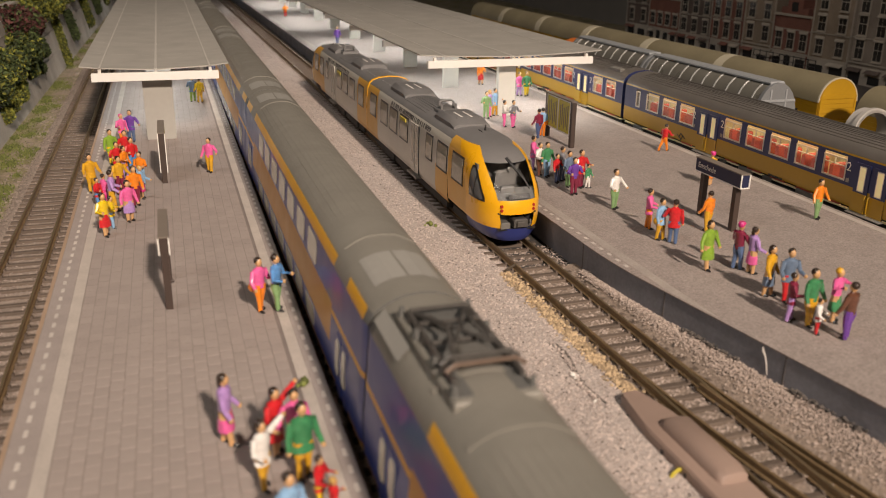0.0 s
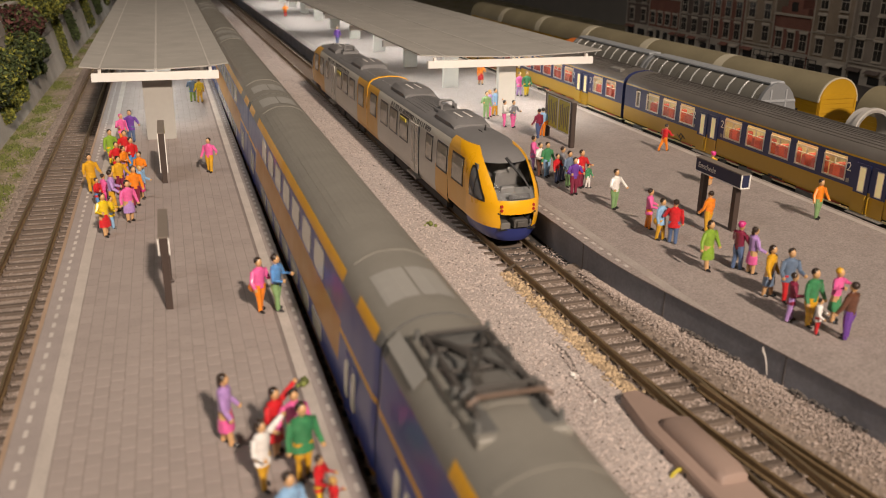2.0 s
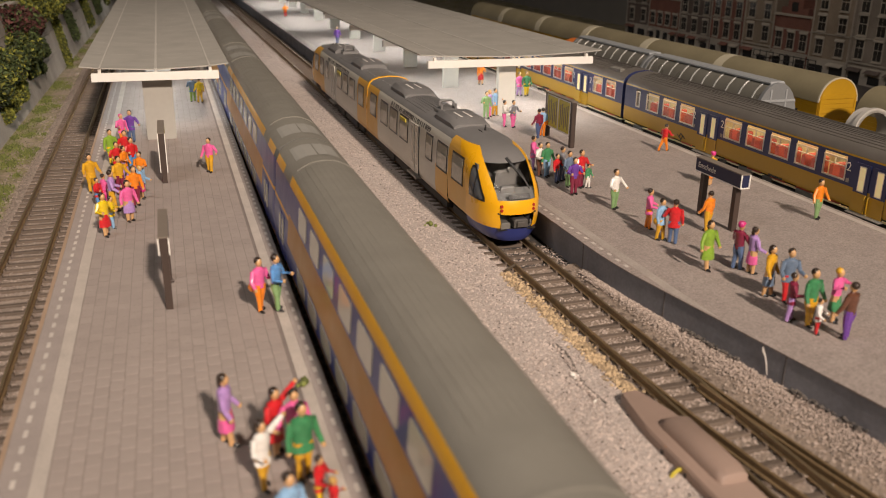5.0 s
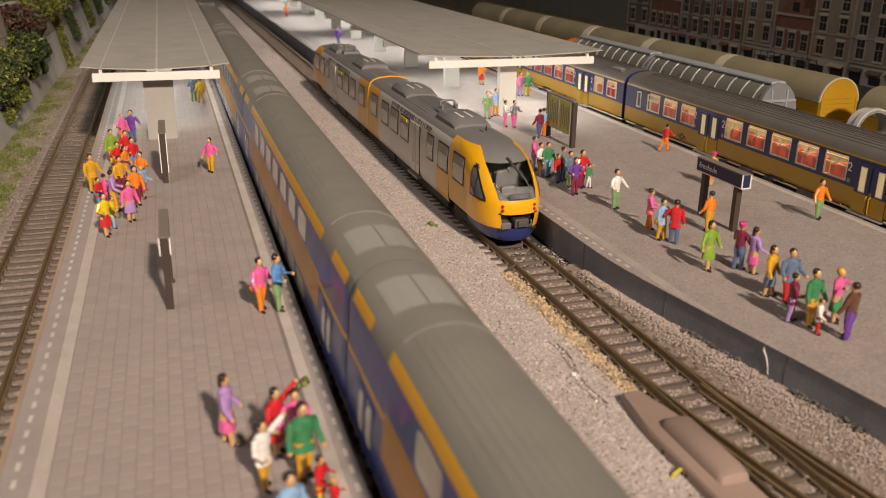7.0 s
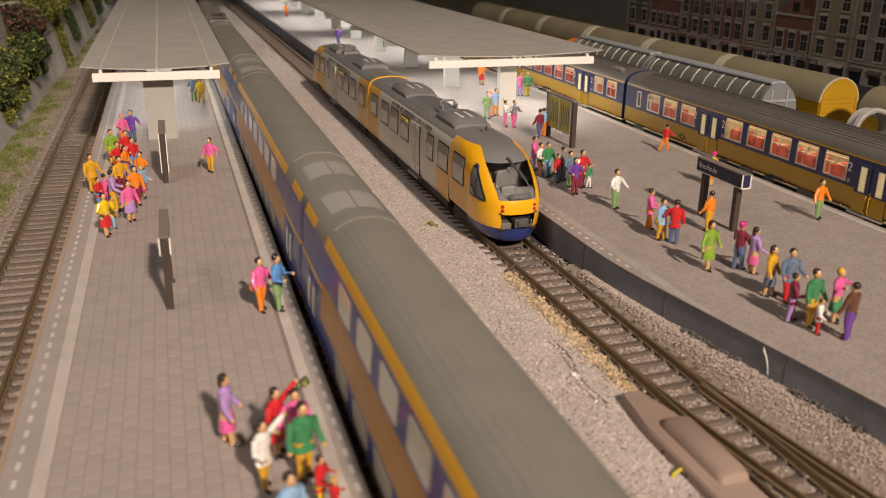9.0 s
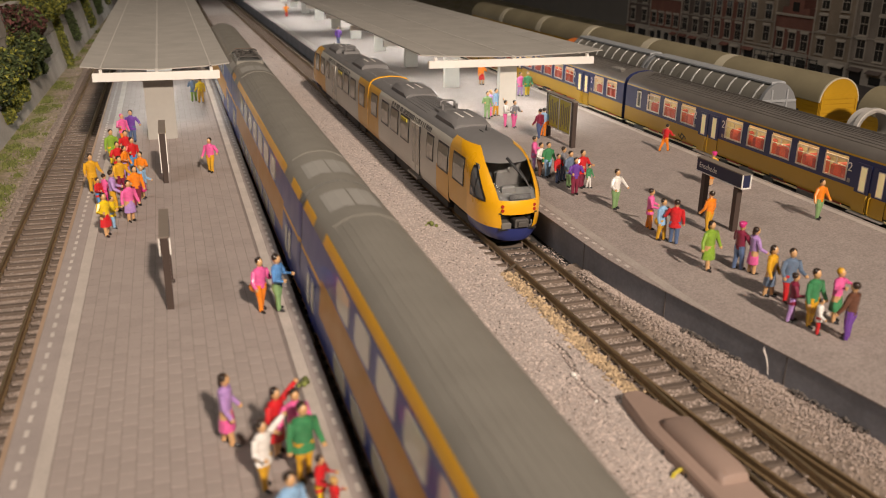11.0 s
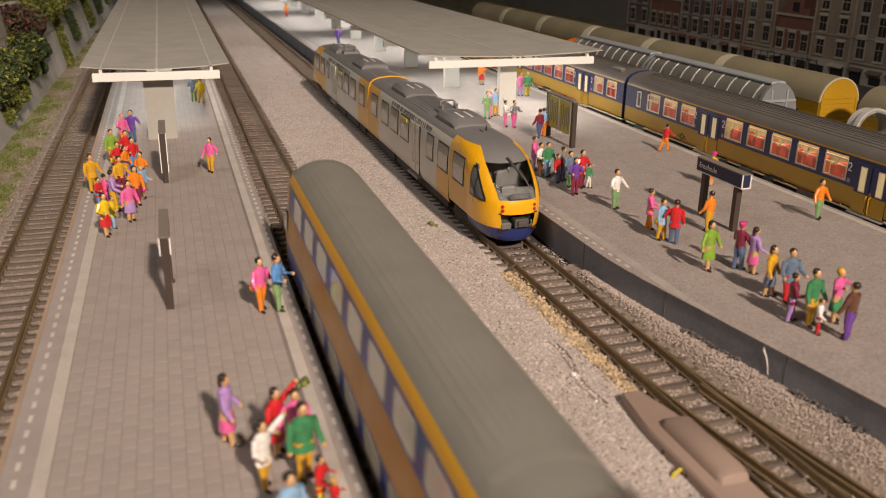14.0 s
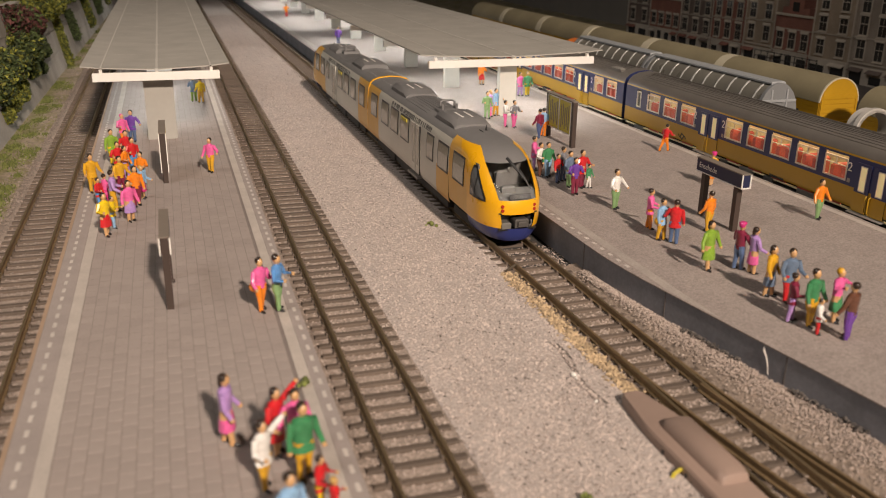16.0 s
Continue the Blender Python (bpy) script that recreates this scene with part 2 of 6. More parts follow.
# ---- mesh building ----
class Geo:
    """Faces in millimetres, each with a material number."""

    def __init__(self):
        self.v, self.f, self.m = [], [], []

    def add(self, verts, faces, m=0):
        k = len(self.v)
        self.v += [tuple(p) for p in verts]
        self.f += [tuple(i + k for i in q) for q in faces]
        self.m += [m] * len(faces)
        return self

    def box(self, x0, x1, y0, y1, z0, z1, m=0, c=0.0):
        """A box; c chamfers its four upper edges."""
        lo = [(x0, y0, z0), (x1, y0, z0), (x1, y1, z0), (x0, y1, z0)]
        if not c:
            hi = [(x, y, z1) for x, y, _ in lo]
            return self.add(lo + hi, [(3, 2, 1, 0), (4, 5, 6, 7), (0, 1, 5, 4), (1, 2, 6, 5), (2, 3, 7, 6), (3, 0, 4, 7)], m)
        mid = [(x, y, z1 - c) for x, y, _ in lo]
        hi = [(x0 + c, y0 + c, z1), (x1 - c, y0 + c, z1), (x1 - c, y1 - c, z1), (x0 + c, y1 - c, z1)]
        f = [(3, 2, 1, 0), (8, 9, 10, 11)]
        for i in range(4):
            j = (i + 1) % 4
            f += [(i, j, 4 + j, 4 + i), (4 + i, 4 + j, 8 + j, 8 + i)]
        return self.add(lo + mid + hi, f, m)

    def prism(self, prof, y0, y1, m=0, cap=True):
        """A closed x-z outline drawn out along y."""
        n = len(prof)
        f = [(i, (i + 1) % n, n + (i + 1) % n, n + i) for i in range(n)]
        if cap:
            f += [tuple(range(n))[::-1], tuple(range(n, 2 * n))]
        return self.add([(x, y0, z) for x, z in prof] + [(x, y1, z) for x, z in prof], f, m)

    def tube(self, pts, radii, m=0, n=8, flat=1.0, cap=True):
        """A round limb through pts; flat squeezes it front to back."""
        rings = []
        for i, p in enumerate(pts):
            a = Vector(pts[max(i - 1, 0)])
            b = Vector(pts[min(i + 1, len(pts) - 1)])
            d = (b - a).normalized()
            s = d.cross(Vector((0, 1, 0)))
            s = Vector((1, 0, 0)) if s.length < 0.05 else s.normalized()
            t = d.cross(s).normalized()
            r = radii[i]
            rings += [Vector(p) + s * (r * math.cos(6.2832 * k / n)) + t * (r * flat * math.sin(6.2832 * k / n)) for k in range(n)]
        f = [(i * n + k, i * n + (k + 1) % n, (i + 1) * n + (k + 1) % n, (i + 1) * n + k) for i in range(len(pts) - 1) for k in range(n)]
        if cap:
            f += [tuple(range(n))[::-1], tuple((len(pts) - 1) * n + k for k in range(n))]
        return self.add(rings, f, m)

    def ball(self, c, r, m=0, n=8, s=(1, 1, 1)):
        rows = n // 2 + 1
        v = []
        for i in range(rows + 1):
            a = math.pi * i / rows
            for k in range(n):
                b = 6.2832 * k / n
                v.append((c[0] + r * s[0] * math.sin(a) * math.cos(b), c[1] + r * s[1] * math.sin(a) * math.sin(b), c[2] + r * s[2] * math.cos(a)))
        return self.add(v, [(i * n + k, (i + 1) * n + k, (i + 1) * n + (k + 1) % n, i * n + (k + 1) % n) for i in range(rows) for k in range(n)], m)

    def mesh(self, name, mats, smooth=False, angle=40):
        me = bpy.data.meshes.new(name)
        me.from_pydata([(x * MM, y * MM, z * MM) for x, y, z in self.v], [], self.f)
        for k in mats:
            me.materials.append(k)
        me.polygons.foreach_set("material_index", self.m)
        bm = bmesh.new()
        bm.from_mesh(me)
        if smooth:
            bmesh.ops.remove_doubles(bm, verts=bm.verts, dist=0.00001)
        bmesh.ops.recalc_face_normals(bm, faces=bm.faces)
        if smooth:
            for e in bm.edges:
                e.smooth = len(e.link_faces) == 2 and e.calc_face_angle(0) < radians(angle)
            for q in bm.faces:
                q.smooth = True
        bm.to_mesh(me)
        bm.free()
        return me


def at(x, y, z, rz=0.0, rx=0.0, ry=0.0):
    return pose(x * MM, y * MM, z * MM, rx, ry, rz)


def thing(name, m, label, category, group="", kind="", geo=None, mats=(), smooth=False):
    ob = new(name, geo.mesh(name, mats, smooth) if geo else None)
    ob.matrix_world = m
    return tagged(ob, label, category, group, kind)


def part(name, geo, material, parent, label="", smooth=False, m=None):
    mats = material if isinstance(material, (list, tuple)) else [material]
    ob = new(name, geo if isinstance(geo, bpy.types.Mesh) else geo.mesh(name, mats, smooth))
    ob.parent = parent
    if m is not None:
        ob.matrix_basis = m
    return tagged(ob, label)


def lettering(text, height, material):
    """A flat mesh of built-in letters, centred, in the x-y plane, height in millimetres."""
    cu = bpy.data.curves.new("lettering", "FONT")
    cu.body, cu.size, cu.extrude = text, height * MM, 0.00004
    cu.align_x, cu.align_y = "CENTER", "CENTER"
    tmp = bpy.data.objects.new("lettering", cu)
    scene.collection.objects.link(tmp)
    dg = bpy.context.evaluated_depsgraph_get()
    me = bpy.data.meshes.new_from_object(tmp.evaluated_get(dg))
    bpy.data.objects.remove(tmp)
    me.materials.clear()
    me.materials.append(material)
    return me


SLANT = 0.013                   # the right-hand platform and tracks lean by this much


def rx_(u, v):
    """Across and along on the right-hand side, to plan x."""
    return u - SLANT * v


def right(u, v, z, rz=0.0):
    return at(rx_(u, v), v, z, rz + math.degrees(SLANT))


def platform_edge(v):
    """Across-position of the broad platform's edge, which swings away from the track at the near end."""
    t = 320 - v
    return 122.0 + (0.0 if t < 0 else 0.155 / 90 * t * t if t < 45 else 3.49 + 0.155 * (t - 45))


# ---- room and ground ----
def room():
    g = Geo()
    for i in range(20):
        for j in range(26):
            x0, y0 = -1300 + i * 180, -2200 + j * 200
            g.add([(x0, y0, -7), (x0 + 180, y0, -7), (x0 + 180, y0 + 200, -7), (x0, y0 + 200, -7)], [(0, 1, 2, 3)])
    thing("ground", at(0, 0, 0), "sandy grey-brown base board between the model tracks", "ground", kind="structure", geo=g, mats=[DIRT])
    for nm, b in (("wall_west", (-1340, -1300, -2200, 3000)), ("wall_east", (2300, 2340, -2200, 3000)),
                  ("wall_south", (-1340, 2340, -2240, -2200)), ("wall_north", (-1340, 2340, 3000, 3040))):
        thing(nm, at(0, 0, 0), "plain dim room wall around the layout", "wall", kind="structure", geo=Geo().box(*b, -7, 2000), mats=[ROOMWALL])
    thing("ceiling", at(0, 0, 0), "plain pale room ceiling", "ceiling", kind="structure", geo=Geo().box(-1340, 2340, -2240, 3040, 2000, 2030), mats=[ROOMCEIL])


room()


def heap(name, label, n, place, size, material, squash=0.8, seed=1):
    """Loose stones as one joined mesh: each a small crooked octahedron."""
    rng = np.random.default_rng(seed)
    c = np.array([place(rng) for _ in range(n)])
    r = size * rng.uniform(0.55, 1.25, (n, 1, 1))
    o = np.array([(1, 0, 0), (0, 1, 0), (-1, 0, 0), (0, -1, 0), (0, 0, 1), (0, 0, -1)], float)
    a = rng.uniform(0, 6.28, n)
    rot = np.zeros((n, 3, 3))
    rot[:, 0, 0], rot[:, 0, 1], rot[:, 1, 0], rot[:, 1, 1], rot[:, 2, 2] = np.cos(a), -np.sin(a), np.sin(a), np.cos(a), squash
    v = np.einsum("ij,njk->nik", o, rot) * r * rng.uniform(0.7, 1.3, (n, 6, 1)) + c[:, None, :]
    f = np.array([(0, 1, 4), (1, 2, 4), (2, 3, 4), (3, 0, 4), (1, 0, 5), (2, 1, 5), (3, 2, 5), (0, 3, 5)])
    faces = (f[None] + 6 * np.arange(n)[:, None, None]).reshape(-1, 3)
    me = bpy.data.meshes.new(name)
    me.from_pydata((v.reshape(-1, 3) * MM).tolist(), [], faces.tolist())
    me.materials.append(material)
    return tagged(new(name, me), label, "gravel", kind="stuff")


def bed(name, label, prof, y0, y1, material, slant=0.0, step=12, rough=0.35, seed=3):
    """A bank of ballast: an x-z outline along y, with an uneven surface."""
    rng = random.Random(seed)
    g = Geo()
    pts = []
    for (xa, za), (xb, zb) in zip(prof, prof[1:]):
        k = max(1, int(abs(xb - xa) / 6))
        pts += [(xa + (xb - xa) * i / k, za + (zb - za) * i / k) for i in range(k)]
    pts.append(prof[-1])
    n = len(pts)
    rows = int((y1 - y0) / step) + 1
    for j in range(rows + 1):
        y = y0 + (y1 - y0) * j / rows
        g.v += [(x - slant * y + rng.uniform(-rough, rough), y, z + rng.uniform(-rough, rough) * 0.6) for x, z in pts]
    for j in range(rows):
        for i in range(n - 1):
            g.f.append((j * n + i, j * n + i + 1, (j + 1) * n + i + 1, (j + 1) * n + i))
            g.m.append(0)
    return thing(name, at(0, 0, 0), label, "ground", kind="structure", geo=g, mats=[material], smooth=True)


# heights: railhead 0, sleeper top -2.6, ballast about -3.4
bed("ballast_west", "brown-grey ballast under the track beside the wall", [(-137, -6.8), (-131, -3.8), (-99, -3.8), (-96, -6.8)], -250, 2300, BED, seed=4)
bed("ballast_middle", "brown ballast under the middle track", [(-12, -5.6), (-8, -3.8), (22, -3.8), (26, -3.6)], -250, 2300, BED, 0.0, seed=5)
bed("gravel_strip", "pinkish grey fine gravel between two tracks", [(25, -3.5), (30, -2.6), (76, -2.4), (84, -2.9), (90, -4.0)], -250, 2300, GRAVEL, 0.004, rough=0.12, seed=6)
bed("ballast_east", "ballast under the railcar's track, coloured dark as shade", [(80, -6.8), (87, -3.9), (126, -3.9)], 330, 2300, SHADEBED, SLANT, seed=7)
bed("ballast_switch", "tan-brown ballast under the switch", [(80, -6.8), (87, -3.7), (114, -3.7), (121, -2.0), (150, -1.6)], -250, 331, SWITCHBED, SLANT, seed=8)
bed("ballast_coaches", "ballast under the coaches' track, coloured dark as shade", [(262, -6.5), (268, -3.9), (305, -3.9), (312, -5)], -250, 2300, SHADEBED, SLANT, seed=9)
bed("ballast_yard", "brown ballast of the freight tracks", [(309, -5), (316, -4.5), (455, -4.5), (470, -6.8)], -250, 2300, BED, SLANT, seed=10)

def strip_place(lift, spread):
    """A random place on the gravel strip's surface, denser towards the near end."""
    def place(r):
        y = 120 + 1500 * r.uniform() ** 2.2
        x = r.uniform(25, 88)
        z = np.interp(x, (25, 30, 76, 84, 90), (-3.5, -2.6, -2.4, -2.9, -4.0))
        return (x - 0.004 * y, y, z + lift + r.uniform(-spread, spread))
    return place


heap("gravel_grains", "loose pinkish grey grains covering the gravel strip", 56000, strip_place(0.02, 0.16), 0.45, STONE, 0.7, 11)
heap("dark_gravel_grains", "scattered darker brown grains in the gravel strip", 3200, strip_place(0.14, 0.12), 0.42, DARKSTONE, 0.6, 18)
heap("gravel_crack", "ragged dark crack in the glued gravel", 420,
     lambda r: (lambda k: (75.6 - 2.6 * k + 1.1 * math.sin(7 * k) + r.normal(0, 0.25), 259 - 44 * k + r.normal(0, 0.3), -2.25 + r.uniform(-0.15, 0.1)))(r.uniform()), 0.4, DARKSTONE, 0.5, 19)
heap("gravel_ridge", "loose pale crumbs along the crack in the gravel", 160,
     lambda r: (lambda k: (74.4 - 2.6 * k + 1.1 * math.sin(7 * k) + r.normal(0, 0.4), 259 - 44 * k + r.normal(0, 0.5), -1.9 + r.uniform(-0.2, 0.25)))(r.uniform()), 0.55, STONE, 0.8, 20)
heap("gravel_chips", "a few bright white chips on the gravel", 14,
     lambda r: (lambda q: (q[0] + r.normal(0, 0.5), q[1] + r.normal(0, 0.7), -1.9 + r.uniform(-0.1, 0.2)))(((71.6, 234.6), (71.2, 215.3), (71.4, 233.8))[r.integers(3)]), 0.7, WHITE, 0.8, 23)
heap("track_grains", "brown-grey stones between the sleepers", 16000,
     lambda r: (r.uniform(-11, 25), 130 + 640 * r.uniform() ** 1.5, -3.75 + r.uniform(-0.25, 0.25)), 0.45, MIDSTONE, 0.7, 12)
heap("wall_track_grains", "brown-grey stones on the track beside the wall", 13000,
     lambda r: (r.uniform(-136, -97), 200 + 700 * r.uniform() ** 1.4, -3.75 + r.uniform(-0.25, 0.25)), 0.5, BEDSTONE, 0.7, 13)
heap("switch_grains", "tan stones heaped along the switch", 2000,
     lambda r: (lambda y: (r.normal(88, 1.7) - SLANT * y + 0.00003 * (260 - y) ** 2, y, -2.7 + r.uniform(-0.4, 0.5)))(r.uniform(190, 330)), 0.75, TANSTONE, 0.8, 14)
heap("edge_grains", "pale stones heaped against the platform wall", 13000,
     lambda r: (lambda y: (platform_edge(y) - abs(r.normal(0, 1)) * (1.8 + 0.06 * max(0, 290 - y)) - SLANT * y, y, -1.7 + r.uniform(-0.7, 0.8)))(130 + 190 * r.uniform()), 0.42, MIDSTONE, 0.8, 15)
heap("switch_bed_grains", "stones between the switch sleepers", 6500,
     lambda r: (lambda y: (r.uniform(84, 122) - SLANT * y, y, -3.6 + r.uniform(-0.25, 0.25)))(130 + 230 * r.uniform()), 0.5, MIDSTONE, 0.7, 17)
heap("black_grains", "a few black stones along the platform wall", 160,
     lambda r: (lambda y: (platform_edge(y) - abs(r.normal(0.4, 0.9)) - SLANT * y, y, -0.8 + r.uniform(0, 0.9)))(r.choice([176, 226]) + r.uniform(0, 28)), 0.7, DARKSTONE, 0.8, 16)


# ---- tracks ----
def rail_profile(x):
    return [(x - 1.1, -2.6), (x + 1.1, -2.6), (x + 1.1, -2.2), (x + 0.35, -1.9), (x + 0.35, -0.7), (x + 0.5, -0.5), (x + 0.5, 0), (x - 0.5, 0),
            (x - 0.5, -0.5), (x - 0.35, -0.7), (x - 0.35, -1.9), (x - 1.1, -2.2)]


def sleeper_mesh(half):
    g = Geo().box(-half, half, -1.25, 1.25, -5.0, -2.7, c=0.25)
    for s in (-8.6, 8.6):
        for o in (-1.5, 1.5):
            g.box(s + o - 0.45, s + o + 0.45, -0.8, 0.8, -2.75, -1.9, c=0.2)
    return g.mesh("sleeper", [SLEEPER])


SLEEPERS = sleeper_mesh(14.5)


def track(name, label, x, y0, y1, pitch, near, slant=0.0):
    ob = thing(name, at(x, 0, 0, math.degrees(slant)), label, "railway track", group="railway tracks")
    for s in (-8.6, 8.6):
        g = Geo().prism(rail_profile(s), y0, y1, 0)
        g.add([(s - 0.32, y0, 0.03), (s + 0.32, y0, 0.03), (s + 0.32, y1, 0.03), (s - 0.32, y1, 0.03)], [(0, 1, 2, 3)], 1)
        part("rail", g, [RAIL, RAILHEAD], ob, "rust-painted metal rail with a worn head")
    rest = Geo()
    y = y0 + pitch
    while y < y1:
        if near[0] <= y <= near[1]:
            part("sleeper", SLEEPERS, None, ob, m=at(0, y, 0))
        else:
            rest.box(-14.5, 14.5, y - 1.25, y + 1.25, -5, -2.7)
            for s in (-8.6, 8.6):
                rest.box(s - 1.9, s + 1.9, y - 0.7, y + 0.7, -2.75, -2.0)
        y += pitch
    tagged(part("sleeper_stretch", rest, SLEEPER, ob), kind="stuff")
    return ob


track("railway_track", "brown sleepers and rusty rails beside the concrete wall", -115.0, -200, 2250, 7.94, (180, 900))
track("railway_track", "brown sleepers and rusty rails of the middle platform track", 8.6, -196.2, 2250, 7.94, (100, 900))
track("railway_track", "brown sleepers and rusty rails of the railcar's track", 102.6, -200, 2250, 7.94, (110, 700), SLANT)
track("railway_track", "dark track under the lit coaches", 285.0, -200, 2250, 7.5, (2000, 2001), SLANT)
track("railway_track", "freight track under the hooded wagons", 331.0, -200, 2250, 7.5, (2000, 2001), SLANT)
track("railway_track", "freight track under the yellow vans", 392.0, -200, 2250, 7.5, (2000, 2001), SLANT)


def switch():
    """The diverging rails of the switch in the foreground, and its motor box."""
    ob = thing("track_switch", at(0, 0, 0), "rusty diverging switch rails with check rails", "track switch")
    for off, lab in ((-8.6, "rail"), (8.6, "rail"), (5.9, "check_rail")):
        g = Geo()
        rows = []
        y_from, y_to = (262, -180) if lab == "rail" else (215, 120)
        n = 24
        for i in range(n + 1):
            y = y_from + (y_to - y_from) * i / n
            c = 102.6 - SLANT * y + (0.00062 * (262 - y) ** 2 if y > 100 else 0.00062 * 162 ** 2 + 0.2 * (100 - y))
            rows.append((c + off, y))
        p = [(q, z + 0.05) for q, z in rail_profile(0)]
        k = len(p)
        for x, y in rows:
            g.v += [(x + q, y, z) for q, z in p]
        g.f = [(j * k + i, j * k + (i + 1) % k, (j + 1) * k + (i + 1) % k, (j + 1) * k + i) for j in range(n) for i in range(k)]
        g.m = [0] * len(g.f)
        part(lab, g, RAIL, ob)
    y = -200 + 7.94 * 39
    while y < 238:
        x0, c = 102.6 - SLANT * y, 102.6 - SLANT * y + 0.00062 * (262 - y) ** 2
        part("sleeper", Geo().box(x0 + 12.8, c + 15.5, y - 1.25, y + 1.25, -5.0, -2.72, c=0.25), SLEEPER, ob)
        y += 7.94
    m = thing("switch_motor", at(82.6, 181, 0), "mauve-brown plastic switch motor box lying beside the rails", "switch motor")
    side = [(-6.7, -60), (6.8, -60), (6.9, 14), (6.2, 19), (2.6, 33), (1.4, 34.6), (-3.4, 34.2), (-4.4, 32.6), (-6.4, 16), (-6.7, 12)]
    n = len(side)
    g = Geo().add([(x, y, -5.0) for x, y in side] + [(x, y, 0.1) for x, y in side] + [(x * 0.91, y * 0.985, 0.8) for x, y in side],
                  [tuple(range(2 * n, 3 * n))] + [(k * n + i, k * n + (i + 1) % n, (k + 1) * n + (i + 1) % n, (k + 1) * n + i) for k in (0, 1) for i in range(n)])
    part("base", g, MOTORBROWN, m, "flat brown base with a tapered end", smooth=True)
    pr = [(-2.6, 0.6), (6.5, 0.6), (6.5, 2.6), (5.9, 3.5), (4.6, 4.0), (0.4, 4.0), (-1.2, 3.5), (-2.2, 2.2)]
    k = len(pr)
    g = Geo()
    for y, sc, zc in ((14.0, 0.86, 0.15), (13.2, 0.95, 0.7), (11.0, 1.0, 1.0), (-14.5, 1.0, 1.0), (-16.8, 0.95, 0.72), (-17.6, 0.86, 0.15)):
        g.v += [(2.0 + (x - 2.0) * sc, y, 0.6 + (z - 0.6) * zc) for x, z in pr]
    g.f = [(j * k + i, j * k + (i + 1) % k, (j + 1) * k + (i + 1) % k, (j + 1) * k + i) for j in range(5) for i in range(k)] + [tuple(range(k)), tuple(5 * k + i for i in range(k))]
    g.m = [0] * len(g.f)
    part("cover", g, MOTORBROWN, m, "rounded raised brown cover", smooth=True)
    for y in (4.0, -8.0, -20.0):
        part("peg_hole", Geo().tube([(-6.5, y, -1.6), (-6.95, y, -1.6)], [0.7, 0.7], 0, 8), BLACK, m)
    ring = [(4.2 * math.cos(a * 0.42), 0.8 * math.sin(a), 3.2 * math.sin(a * 0.42)) for a in range(9)]
    w = thing("wire_loop", at(88.0, 331, -3.2, 20), "brown bent feeder wire loop beside the rail", "wire", geo=Geo().tube(ring, [0.55] * 9, 0, 6), mats=[TWIG], smooth=True)
    thing("wire_stub", at(72.2, 174.5, -1.0), "short bent yellow wire stub by the switch motor", "wire",
          geo=Geo().tube([(0, 0, -2.5), (1, 0, -0.5), (3, 0.5, 0.2), (4.5, 1, -0.6)], [0.6] * 4, 0, 6), mats=[POSTER], smooth=True)


switch()


# ---- platforms ----
def west_platform():
    ob = thing("platform_west", at(0, 0, 0), "pinkish grey paved station platform with worn white lines", "platform", kind="structure",
               geo=Geo().box(-95.8, -11.0, -240, 2250, -6.9, 8.88), mats=[JOINT])
    part("edge_strip", Geo().box(-97.2, -95.8, -240, 2250, -6.9, 8.6), PLATBASE, ob, "orange-brown platform edge")
    for xa, xb in ((-95.6, -88.3), (-15.1, -10.9)):
        part("edge_slab", Geo().box(xa, xb, -240, 2250, 8.4, 8.99), EDGING, ob, "grey edge slabs")
    for xa, xb in ((-88.2, -84.4), (-18.7, -15.2)):
        part("white_line", Geo().box(xa, xb, -240, 2250, 8.4, 9.02), LINE, ob, "worn white safety line")
    for x in (-92.2, -12.9):
        far = Geo()
        y = 120.0
        while y < 1500:
            far.box(x - 0.6, x + 0.6, y, y + 3.6, 8.9, 9.06)
            y += 7.9
        tagged(part("tactile_marks", far, TICK, ob, "row of small white marks"), kind="stuff")
    slab = Geo().box(-1.93, 1.93, -2.93, 2.93, -0.4, 0.0, c=0.03).mesh("paving_slab", [PAVERP])
    rest = Geo()
    made = 0
    rng = random.Random(5)
    for j in range(350):
        y = 105 + j * 6.0
        for i in range(16):
            x = -82.2 + i * 4.02
            z = 9.0 + rng.uniform(-0.015, 0.015)
            if 150 <= y < 264 and made < 300:
                part("paving_slab", slab, None, ob, m=at(x, y + 3 * (i % 2), z))
                made += 1
            else:
                yy = y + 3 * (i % 2)
                rest.add([(x - 1.93, yy - 2.93, z), (x + 1.93, yy - 2.93, z), (x + 1.93, yy + 2.93, z), (x - 1.93, yy + 2.93, z)], [(0, 1, 2, 3)])
    tagged(part("far_paving", rest, PAVER, ob, "small grey paving slabs"), kind="stuff")


west_platform()


